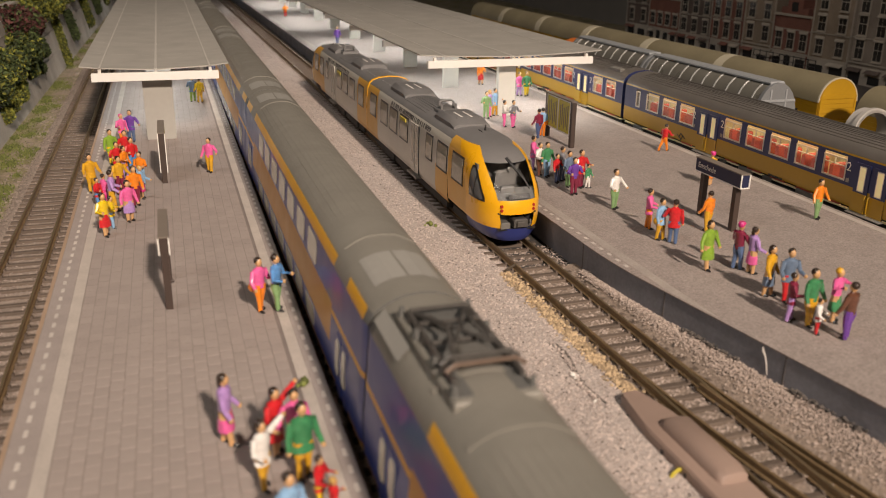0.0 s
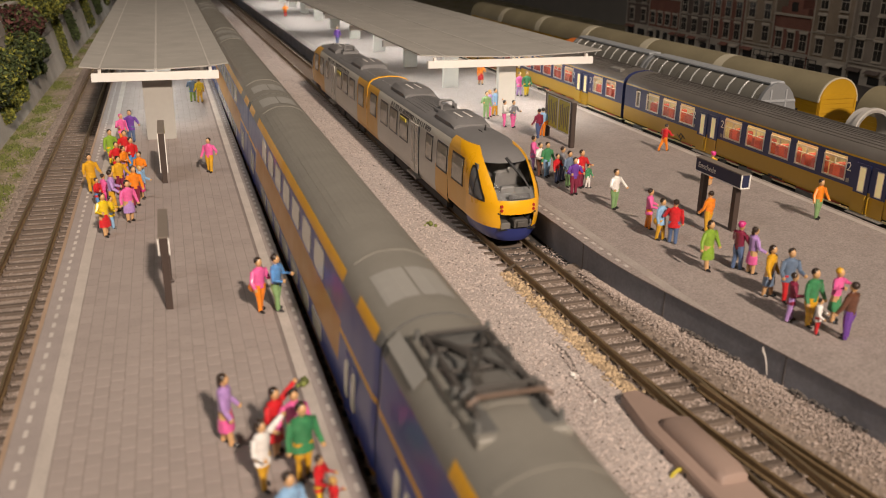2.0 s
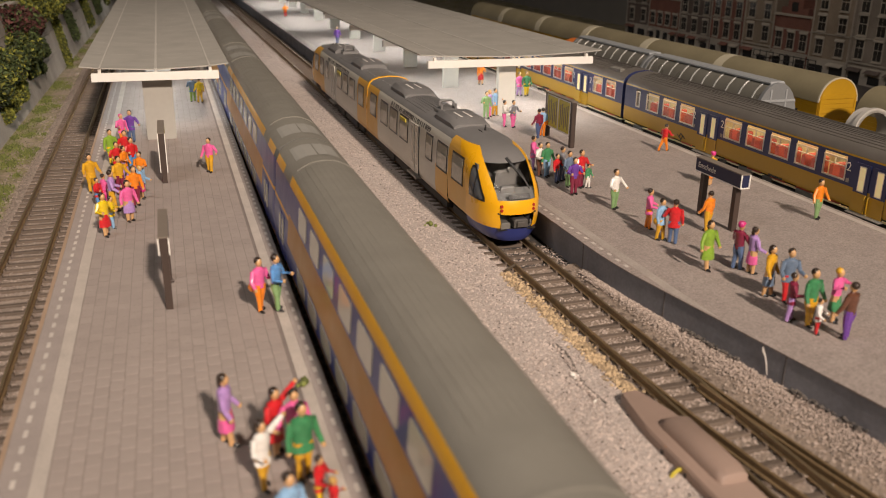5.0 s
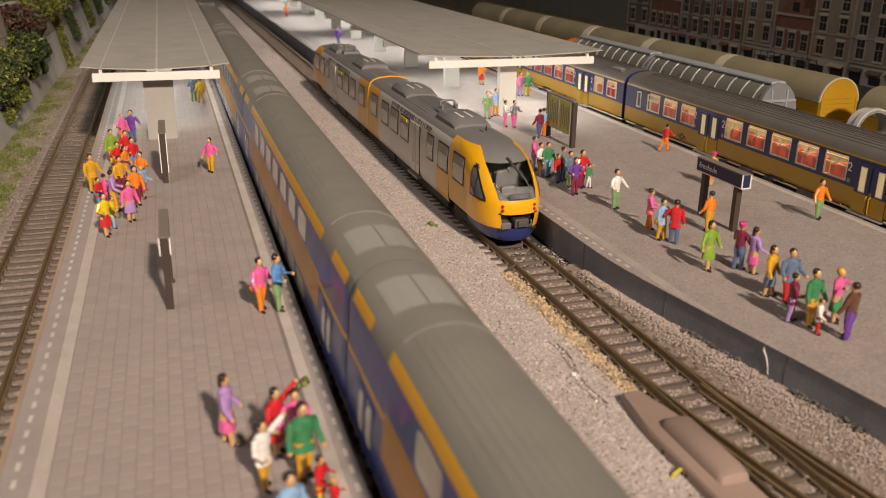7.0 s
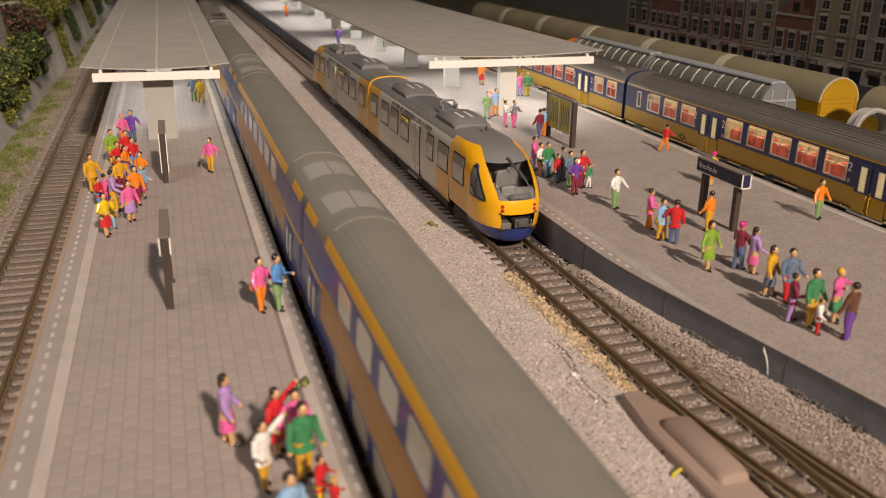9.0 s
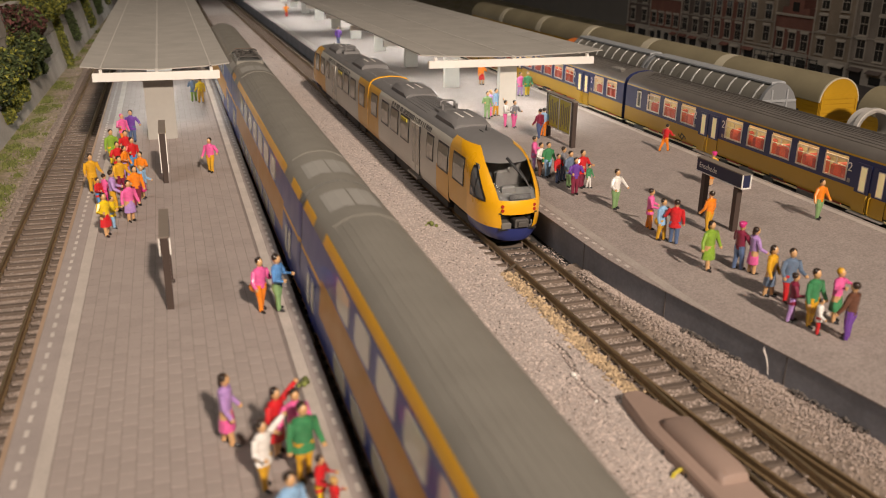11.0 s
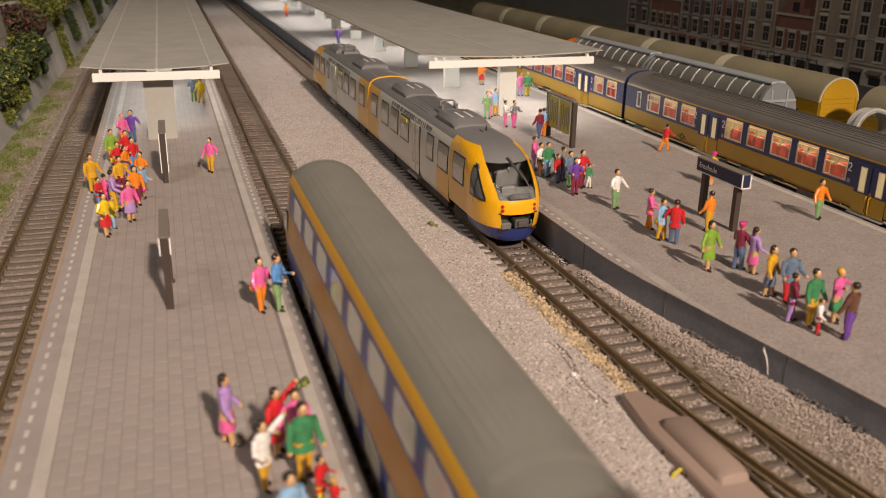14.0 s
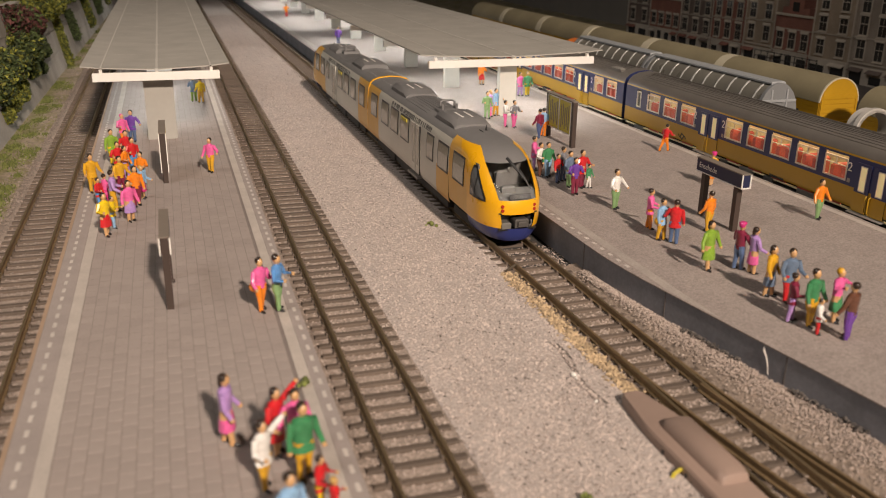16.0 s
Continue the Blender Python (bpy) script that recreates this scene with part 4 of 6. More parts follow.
def nose_side(s, d, z, out):
    """The point of the nose's side s at a distance back and a height, standing out a little."""
    lo, hi = 0.0, 1.0
    for _ in range(26):
        q = (lo + hi) / 2
        lo, hi = (q, hi) if nose_y(q, z) < d else (lo, q)
    slope = min(1.0, max(0.0, (12 - d) / 16))
    return (s * (nose_half(z) * q + out * (1 - 0.4 * slope)), d - out * slope, z)


def side_glass(s, z0, z1, front, back, out):
    """A plate that follows the nose's side between a raked front line and an upright back line."""
    g = Geo()
    zs = [z0 + (z1 - z0) * k / 8 for k in range(9)]
    for z in zs:
        a = front(z)
        g.v += [nose_side(s, a + (back - a) * k / 5, z, out) for k in range(6)]
    g.f = [(j * 6 + i, j * 6 + i + 1, j * 6 + 7 + i, j * 6 + 6 + i) for j in range(8) for i in range(5)]
    g.m = [0] * len(g.f)
    return g


def railcar():
    """The two-car diesel railcar; its nose is near y = 0 and it runs back to y = 453."""
    ob = thing("railcar", right(102.6, 358.0, 0), "yellow and silver-grey two-car railcar with a rounded nose, standing", "railcar")
    mats = [SILVER, LYELLOW, LYELLOW_SIDE, LROOF, LBLUE, BLACKGLASS, BLACK]
    body = [NOSE_BACK, 69.4, 90, 120, 150, 180, 196, 210, 225.5]
    n = len(RAILCAR) - 1

    def paint(i, d):
        k = min(i, n - 1 - i)
        if k >= 7:
            return 3
        if d < 69.4 and k < 4 or d > 196:
            return 2
        return 0

    for far in (False, True):
        g, rings = shell(body, lambda d: RAILCAR, paint)
        m = len(rings[0])
        g.f += [tuple((len(body) - 1) * m + i for i in range(m))[::-1]]
        g.m += [6]
        car = part("car_body", g, mats, ob, "silver-grey body with yellow ends, toned amber as side shade", smooth=True,
                   m=at(0, 453, 0, 180) if far else None)
        part("nose", nose_skin(), mats, car, "bright yellow rounded nose with a navy skirt", smooth=True)
        # cab behind the glass
        ws = part("windscreen", nose_screen(22.4, 36.6, 0.25), PANE, car, "large raked clear windscreen", smooth=True)
        ws.visible_shadow = False
        lin = Geo().box(-12.6, 12.6, 23.5, 24.2, 18, 36.2).box(-12.6, 12.6, 2.0, 24, 18.0, 18.6)
        for q in (-1, 1):
            lin.box(q * 13.2 - 0.3, q * 13.2 + 0.3, 12, 24, 18, 35.5)
        part("cab_lining", lin, CABGREY, car, "dim grey cab lining")
        part("driver_desk", Geo().add([(-8.4, -4.6, 21.8), (8.4, -4.6, 21.8), (10.4, 5.0, 24.6), (-10.4, 5.0, 24.6), (-10.4, 6.5, 20), (10.4, 6.5, 20)],
                                      [(0, 1, 2, 3), (3, 2, 5, 4)]).box(-5.6, 0.6, 1.6, 4.6, 23.5, 26.6, c=0.8), CABDESK, car, "grey driver's desk")
        part("driver_seat", Geo().box(-4.6, 1.4, 11.0, 13.0, 19, 31, c=0.9).box(-4.6, 1.4, 8.0, 13, 19, 23.4, c=0.8), CABGREY, car, "grey driver's seat")
        tilt = [(x, nose_y(x / nose_half(z), z) + dy, z) for dy in (-0.1, 0.35) for x, z in ((-4.4, 22.9), (6.2, 22.9), (6.0, 24.8), (-4.2, 24.8))]
        part("destination_plate", Geo().add(tilt, [(0, 1, 2, 3), (4, 5, 6, 7), (0, 1, 5, 4), (1, 2, 6, 5), (2, 3, 7, 6), (3, 0, 4, 7)]), BLACK, car, "dark destination plate")
        part("bumper_mouth", Geo().box(-9.0, 9.0, -0.5, 0.2, 8.4, 16.6).box(-9.0, 9.0, -5.6, 0, 8.4, 9.1).box(-9.2, 9.2, -5.0, 0, 16.1, 16.6), BLACK, car, "black coupler opening")
        part("coupler", Geo().box(-2.2, 4.6, -7.2, 0, 9.8, 13.8, c=0.7).box(-1.0, 3.2, -8.6, -6.8, 10.6, 13.0, c=0.5).tube([(5.8, -6.6, 13.4), (5.8, -7.2, 11.4), (4.6, -7.4, 10.4)], [0.5] * 3, 0, 6), COLLECTOR, car, "dark metal coupler")
        part("coupler_box", Geo().box(-7.8, -3.4, -5.6, 0, 9.2, 12.0, c=0.4), METAL, car, "grey box beside the coupler")
        for q in (-1, 1):
            for z in (17.9, 19.8):
                y = nose_y(7.7 / nose_half(z), z)
                part("marker_lamp", Geo().tube([(q * 7.7, y - 0.35, z), (q * 7.7, y + 1.2, z)], [0.75, 0.75], 0, 10), LAMPRED, car, "small red tail lamp")
        arm = [(x, nose_y(x / nose_half(z), z) - 0.5, z) for x, z in ((-0.6, 38.4), (0.6, 36.4), (3.4, 32.4), (5.0, 30.0))]
        part("wiper", Geo().tube(arm, [0.75, 0.7, 0.55, 0.5], 0, 6).tube([(x + 0.4, nose_y((x + 0.4) / nose_half(z), z) - 0.4, z) for x, z in ((3.2, 34.0), (4.4, 31.0), (6.0, 26.6))], [0.4, 0.5, 0.35], 0, 6), BLACK, car, "black windscreen wiper")
        # side glazing, from the nose back
        spans = [(25.8, 42.8, 21.4, 35.4), (50.2, 67.6, 21.2, 35.4), (75.2, 87.6, 21.4, 35.2), (123, 141.2, 21.0, 35.4), (146.4, 164.6, 21.0, 35.4), (169.8, 187.8, 21.0, 35.4), (199.6, 216.4, 21.0, 35.4)]
        for s in (-1, 1):
            for a, b, z0, z1 in spans:
                w = part("window", side_plate(s, pane_outline(a, b, z0, z1), 0.22), BLACK, car, "black window frame")
                e = 1.0
                part("pane", side_plate(s, pane_outline(a + e, b - e, z0 + e, z1 - e), 0.32), LWIN, w, "grey window pane")
            rake = lambda z: float(np.interp(z, (20.6, 22.0, 26.0, 30.5, 34.6), (1.6, 1.6, 5.0, 9.2, 13.6)))
            w = part("cab_side_window", side_glass(s, 20.6, 34.6, rake, 16.4, 0.22), BLACK, car, "pointed cab side window", smooth=True)
            part("pane", side_glass(s, 21.5, 30.0, lambda z: rake(z) + 1.3, 10.0, 0.34), CABPANE, w, smooth=True)
            part("pane", side_glass(s, 21.5, 33.6, lambda z: max(10.9, rake(z) + 1.2), 15.6, 0.34), CABPANE, w, smooth=True)
            for o in (0, 8.2):
                dl = part("door", Geo().box(s * 15.75 - 0.35, s * 15.75 + 0.35, 100.2 + o, 107.8 + o, 8, 35.5), SILVER, car, "silver-grey door leaf")
                part("pane", Geo().box(s * 15.6 - 0.65, s * 15.6 + 0.65, 102.4 + o, 105.8 + o, 13, 33.5), LWIN, dl)
                part("door_seal", Geo().box(s * 15.7 - 0.42, s * 15.7 + 0.42, 99.9 + o, 100.3 + o, 8, 35.5), BLACK, dl)
            part("door_step", Geo().box(s * 16.2 - 1.5, s * 16.2 + 1.5, 99, 118, 6.0, 7.2, c=0.2), METAL, car, "grey door step")
            rng = random.Random(9)
            y = 82.0
            while y < 166:
                w = rng.uniform(0.7, 1.6)
                part("lettering_bar", side_plate(s, [(y, 36.0), (y + w, 36.0), (y + w, 38.4), (y, 38.4)], 0.12), DARKPRINT, car)
                y += w + rng.choice((0.5, 0.6, 2.0))
            part("door_label", Geo().box(s * 15.5 - 0.6, s * 15.5 + 0.6, 127, 139.5, 32.4, 34.2), POSTER, car)
        # roof units
        for a, b, hw in ((58, 90, 9.8), (150, 184, 9.8)):
            pr = [(-hw, 41.6), (-hw, 44.2), (-hw + 2.2, 46.6), (hw - 2.2, 46.6), (hw, 44.2), (hw, 41.6)]
            g = Geo()
            lo = [(x * 1.0, z) for x, z in pr]
            for y, sc in ((a, 0.55), (a + 5, 1.0), (b - 3, 1.0), (b, 0.8)):
                g.v += [(x, y, 41.6 + (z - 41.6) * sc) for x, z in lo]
            k = len(lo)
            for j in range(3):
                g.f += [(j * k + i, j * k + i + 1, (j + 1) * k + i + 1, (j + 1) * k + i) for i in range(k - 1)]
            g.f += [tuple(range(k)), tuple(3 * k + i for i in range(k))]
            g.m = [0] * len(g.f)
            u = part("roof_unit", g, LROOF, car, "dark grey rooftop cooling unit", smooth=True)
            for x in (-2.6, 2.6):
                part("light_strip", Geo().box(x - 0.55, x + 0.55, a + 8, b - 10, 46.5, 46.75), WHITE, u, "white roof stripe")
            for y in (a + 6, b - 5):
                for x in (-6, 0, 6):
                    part("knob", Geo().tube([(x, y, 46.4), (x, y, 47.0)], [0.6, 0.5], 0, 6), LROOF, u)
        g = Geo()
        for s in (-1, 1):
            g.tube([(s * 4, 100, 43), (s * 4, 100, 48.6), (s * 2.5, 100, 49.4), (0, 100, 49.4)], [0.7] * 4, 0, 7)
            g.tube([(s * 4, 96, 43), (s * 4, 96, 48.2)], [0.7, 0.7], 0, 7)
        g.box(-6, 6, 94, 103, 42.4, 45.2, c=0.7)
        part("exhaust", g, LROOF, car, "grey exhaust pipes")
        for y in range(188, 224, 9):
            for x in (-7, 7, 0):
                part("roof_bolt", Geo().box(x - 0.6, x + 0.6, y - 0.6, y + 0.6, 42.2, 43.9 if x == 0 else 43.3, c=0.2), LROOF, car)
        for x in range(-10, 11, 2):
            z = 43.65 - (abs(x) / 11.0) ** 2 * 1.9
            part("roof_rib", Geo().box(x - 0.2, x + 0.2, 106, 149, z - 0.3, z + 0.2), LROOF, car)
        part("antenna", Geo().tube([(3, 47, 43), (3, 46.6, 46.4)], [0.7, 0.25], 0, 6), BLACK, car)
        for d in (34, 226.5):
            g = Geo().box(-10.5, 10.5, d - 15, d + 15, 1.4, 4.6)
            for s in (-1, 1):
                g.box(s * 11.5 - 1.2, s * 11.5 + 1.2, d - 14, d + 14, 2.4, 6.4, c=0.5)
                for o in (-10, 10):
                    g.tube([(s * 8.6 - 1, d + o, 5), (s * 8.6 + 1.6, d + o, 5)], [5, 5], 0, 12)
            if not (far and d > 100):
                part("bogie", g, TDARK, car, "black bogie")
        part("underframe", Geo().box(-13.4, 13.4, 56, 208, 1.8, 6.8, c=0.5).box(-14.4, 14.4, 124, 144, 1.6, 7, c=0.5).box(-14.4, 14.4, 160, 190, 1.6, 7, c=0.5), TDARK, car, "black underframe boxes")
    b = [(x * 1.015, z + 0.6) for x, z in RAILCAR]
    part("gangway_ring", Geo().prism(b, 225.4, 227.6), LYELLOW, ob, "bright yellow gangway ring", smooth=False)
    b = [(x * 0.93, z - 1.0 if z > 30 else z) for x, z in RAILCAR]
    part("gangway", Geo().prism(b, 224, 229), RUBBER, ob, "dark gangway bellows")


railcar()

COACH_HALF = [(14.6, 12.0), (15.8, 12.3), (16.1, 13.4), (16.1, 22.0), (16.1, 24.0), (16.0, 34.4), (15.9, 35.8), (15.8, 36.8), (15.6, 37.6), (14.6, 40.2), (12.0, 42.8), (7.0, 44.8), (0.0, 45.6)]
COACH = mirrored(COACH_HALF)


def lit_coach(y0, name_label, length=300.0):
    """An older coach with lit compartments; y0 is its near end along the right-hand track."""
    ob = thing("passenger_coach", right(285.0, y0, 0), name_label, "railway coach", group="lit coaches at the broad platform")
    wins = []
    # from the far end: small window, three wide windows, a door, then five wide windows, a door, two wide ones
    wins += [("narrow", length - 18.4, 5.0)]
    wins += [("wide", length - 37.6 - 20.9 * k, 15.4) for k in range(3)]
    doors = [length - 103, length - 236.4]
    wins += [("wide", length - 127.3 - 21.05 * k, 15.6) for k in range(5)]
    wins += [("wide", length - 262 - 20.5 * k, 14.5) for k in range(2)]
    cuts = []
    for _, c, w in wins:
        cuts += [c - w / 2, c + w / 2]
    st = sorted(set([0, length] + cuts))

    def paint(i, y):
        k = min(i, len(COACH) - 2 - i)
        if k >= 9:
            return 2
        if k == 8:
            return 2
        if k == 7:
            return 0
        if k in (4, 5):
            for _, c, w in wins:
                if abs(y - c) < w / 2 and k == 4 or abs(y - c) < w / 2 and k == 5:
                    return None if k in (4, 5) else 1
            return 1
        if k in (3, 6):
            return 1
        return 0 if k >= 1 else 3

    g, rings = shell(st, lambda y: COACH, paint)
    n = len(COACH)
    g.f += [tuple(range(n)), tuple((len(st) - 1) * n + i for i in range(n))[::-1]]
    g.m += [1, 1]
    part("body", g, [CYELLOW, CBLUE, CROOF, TDARK], ob, "blue over yellow body with a grey-brown roof", smooth=True)
    part("interior", Geo().box(-15.3, 15.3, 1, length - 1, 10.2, 10.8).box(3.0, 3.6, 1, length - 1, 10, 36).box(-15.3, 15.3, 1, length - 1, 36.2, 36.6), CREAM, ob, "cream lit interior")
    part("lamp_strip", Geo().box(-9, -7, 4, length - 4, 35.4, 36.0), COACHLAMP, ob, "warm glowing lamp strip")
    for kind, c, w in wins:
        z0, z1 = 24.0, 34.4
        for s in (-1, 1):
            a, b = c - w / 2, c + w / 2
            fr = Geo()
            for q in ((a - 0.2, a + 0.5, z0 - 0.2, z1 + 0.2), (b - 0.5, b + 0.2, z0 - 0.2, z1 + 0.2), (a + 0.5, b - 0.5, z0 - 0.2, z0 + 0.5), (a + 0.5, b - 0.5, z1 - 0.5, z1 + 0.2)):
                fr.box(s * 16.0 - 0.35, s * 16.0 + 0.35, *q)
            if kind == "wide":
                fr.box(s * 16.0 - 0.3, s * 16.0 + 0.3, a + 0.5, b - 0.5, 30.6, 31.0)
                fr.box(s * 16.0 - 0.3, s * 16.0 + 0.3, c - 0.2, c + 0.2, 31.0, z1)
            w_ob = part("window", fr, CHROME, ob, "silver window frame")
            pn = part("pane", Geo().box(s * 15.9 - 0.06, s * 15.9 + 0.06, a, b, z0, z1), PANE, w_ob, "clear pane")
            pn.visible_shadow = False
        if kind == "wide":
            for o in (-4.2, 3.2):
                st_ = part("seat", Geo().box(-14.6, -5.4, c + o - 1.0, c + o + 1.6, 10.2, 29.8, c=0.8), SEATRED, ob, "red compartment seat")
            part("seat", Geo().box(-14.6, -5.4, c - 5.6, c + 5.6, 10.2, 16.0, c=0.6), SEATRED, ob)
    for d in doors:
        for s in (-1, 1):
            for o in (-5.6, 5.6):
                dr = part("door", Geo().box(s * 16.0 - 0.5, s * 16.0 + 0.3, d + o - 4.6, d + o + 4.6, 11.2, 34.8), CBLUE, ob, "blue and yellow folding door")
                part("door_panel", Geo().box(s * 16.05 - 0.5, s * 16.05 + 0.35, d + o - 4.6, d + o + 4.6, 11.2, 20.5), CYELLOW, dr)
                part("door_window", Geo().box(s * 16.05 - 0.5, s * 16.05 + 0.4, d + o - 2.2, d + o + 2.2, 21.2, 33.6), CHROME, dr, "bright frame")
                part("door_pane", Geo().box(s * 16.1 - 0.5, s * 16.1 + 0.45, d + o - 1.7, d + o + 1.7, 21.7, 33.1), LITPANE, dr, "lit cream pane")
                part("handrail", Geo().tube([(s * 16.4, d + o * 0.2, 11.5), (s * 17.4, d + o * 0.2, 12.5), (s * 17.4, d + o * 0.2, 19.5), (s * 16.4, d + o * 0.2, 20.5)], [0.32] * 4, 0, 5), CYELLOW, dr)
            part("footboard", Geo().box(s * 17.2 - 1.6, s * 17.2 + 1.6, d - 12, d + 12, 7.6, 8.2).box(s * 17.0 - 1.4, s * 17.0 + 1.4, d - 11, d + 11, 10.2, 10.7), CHROME, ob, "grey footboards")
            for o in (15.0, -14.2):
                t = part("class_digit", lettering("2", 6.2, WHITE), None, ob, "white class digit")
                t.matrix_basis = at(s * 16.32, d + o, 31.2) @ Euler((radians(90), 0, radians(-90 if s < 0 else 90))).to_matrix().to_4x4()
                part("label_bar", Geo().box(s * 16.0 - 0.25, s * 16.0 + 0.25, d + o - 1.0, d + o + 1.0, 23.6, 25.6), METAL, ob)
    for x in range(-12, 13, 2):
        z = 45.6 - (abs(x) / 12.0) ** 2.2 * 2.8
        part("roof_rib", Geo().box(x - 0.16, x + 0.16, 12, length - 12, z - 0.3, z + 0.22), CROOF, ob)
    part("roof_vent", Geo().box(-12.6, -6.5, 12, 28, 42.6, 44.4, c=0.5), CROOF, ob, "grille on the roof")
    for k in range(5):
        part("vent_slat", Geo().box(-12.4, -6.8, 13.4 + 3 * k, 14.6 + 3 * k, 44.2, 44.8), METAL, ob)
    # plain emblem of two bent bars
    for o, zz in ((0.0, 15.8), (2.6, 14.6)):
        pts = [(-16.3, length - 74 - o - 3.2, zz), (-16.3, length - 74 - o - 1.2, zz + 1.4), (-16.3, length - 74 - o + 0.8, zz - 1.4), (-16.3, length - 74 - o + 2.8, zz)]
        part("emblem_bar", Geo().tube(pts, [0.42] * 4, 0, 4), DARKPRINT, ob, "plain dark emblem bar")
    for k in range(7):
        part("label_bar", Geo().box(-16.35, -15.9, length - 175 + 1.7 * k, length - 174 + 1.7 * k, 12.2, 13.4), DARKPRINT, ob)
    for d in (40, length - 40):
        g = Geo().box(-11, 11, d - 15, d + 15, 1.4, 4.4)
        for s in (-1, 1):
            g.box(s * 11.5 - 1.2, s * 11.5 + 1.2, d - 14, d + 14, 2.0, 6.0, c=0.4)
            for o in (-11, 11):
                g.tube([(s * 8.6 - 1, d + o, 5), (s * 8.6 + 1.6, d + o, 5)], [5, 5], 0, 12)
        part("bogie", g, TDARK, ob, "black bogie")
    part("underframe", Geo().box(-13.6, 13.6, 2, length - 2, 6.6, 12.1).box(-14, 14, 60, length - 60, 1.6, 9.2, c=0.4).box(-15, 15, 110, 128, 1.4, 8.4, c=0.4).box(-15, 15, 170, 180, 1.4, 8.4, c=0.4), TDARK, ob, "black underframe")
    for k, (a, w) in enumerate(((66, 9), (98, 16), (134, 8), (152, 12), (176, 7), (196, 12), (274, 12))):
        part("frame_box", Geo().box(-15.6, -13.4, a, a + w, 8.6, 10.9, c=0.3), METAL if k % 2 else COLLECTOR, ob, "small box on the underframe")
        part("foot_plate", Geo().box(-16.9, -14.0, a + 1, a + w - 1, 8.0, 8.5), CHROME, ob)
    part("gangway", Geo().box(-8, 8, length - 0.5, length + 4, 6, 40, c=1.5), RUBBER, ob, "dark gangway bellows")
    return ob


lit_coach(259.0, "blue and yellow coach with lit windows and red seats")
lit_coach(563.0, "blue and yellow coach with lit windows coupled behind another")
lit_coach(867.0, "blue and yellow coach with lit windows far along the platform")
# ---- freight wagons ----
def arch(hw, z_eave, z_top, n=12):
    return [(-hw * math.cos(math.pi * i / n), z_eave + (z_top - z_eave) * math.sin(math.pi * i / n)) for i in range(n + 1)]


def wheels(ob, spots):
    for d in spots:
        g = Geo().box(-10, 10, d - 3, d + 3, 3, 6)
        for s in (-8.6, 8.6):
            g.tube([(s - 1, d, 5), (s + 1.4, d, 5)], [5, 5], 0, 12)
        part("axle", g, TDARK, ob)


def hood_wagon(v, length, n, label):
    """A flat wagon under a ribbed sliding hood with grey end walls."""
    ob = thing("hood_wagon", right(331, v, 0), label, "freight wagon", group="hooded wagons")
    part("deck", Geo().box(-15, 15, 0, length, 6.5, 11, c=0.5), TDARK, ob)
    hw = 14.4
    prof = [(-hw, 11), (-hw, 24)] + arch(hw, 27, 48.2)[1:-1] + [(hw, 24), (hw, 11)]
    part("hood", Geo().prism(prof, 3, length - 3), HOOD, ob, "dull grey ribbed hood", smooth=True)
    part("ridge", Geo().box(-5.5, 5.5, 2, length - 2, 47.4, 49.2, c=0.8), HOODGREY, ob, "grey ridge board")
    for k in range(n):
        y = 10 + (length - 18) * k / (n - 1)
        p = [(x * 1.02, z + 0.3) for x, z in prof]
        q = [(x * 0.985, z - 0.4) for x, z in prof]
        part("rib", Geo().prism(p + q[::-1], y - 0.55, y + 0.55), HOODRIB, ob, "silver hood rib", smooth=True)
    for y in (0, length - 3):
        e = part("end_wall", Geo().prism([(x * 1.03, z + (0.5 if z > 20 else 0)) for x, z in prof], y, y + 3), HOODDARK, ob, "grey end wall")
        yy = y - 0.7 if y == 0 else y + 3
        for x0, x1, z0, z1 in ((-13, 13, 36.5, 38), (-13.6, 13.6, 29, 30.2), (-13.6, 13.6, 22, 23.2), (-13.6, 13.6, 13, 14.5), (-6.4, -5.2, 13, 44.5), (5.2, 6.4, 13, 44.5)):
            part("stiffener", Geo().box(x0, x1, yy, yy + 0.7, z0, z1), HOODGREY, e)
    part("lamp_bar", Geo().box(-15.8, -14.8, 0, length, 11, 13), METAL, ob)
    wheels(ob, (22, length - 22))


hood_wagon(474, 147, 10, "grey ribbed hood wagon with pale end wall on the freight track")
hood_wagon(624, 130, 9, "grey ribbed hood wagon coupled to another on the freight track")


def orange_wagon(v, length, label):
    ob = thing("orange_wagon", right(331, v, 0), label, "freight wagon")
    part("body", Geo().prism([(-15, 7), (-15.5, 26)] + arch(15.5, 28, 45)[1:-1] + [(15.5, 26), (15, 7)], 0, length), ORANGE, ob, "orange rounded body", smooth=True)
    part("deck", Geo().box(-14, 14, -2, length + 2, 5, 8), TDARK, ob)
    wheels(ob, (14, length - 14))


orange_wagon(757, 16, "short orange rounded wagon end behind the hood wagon")


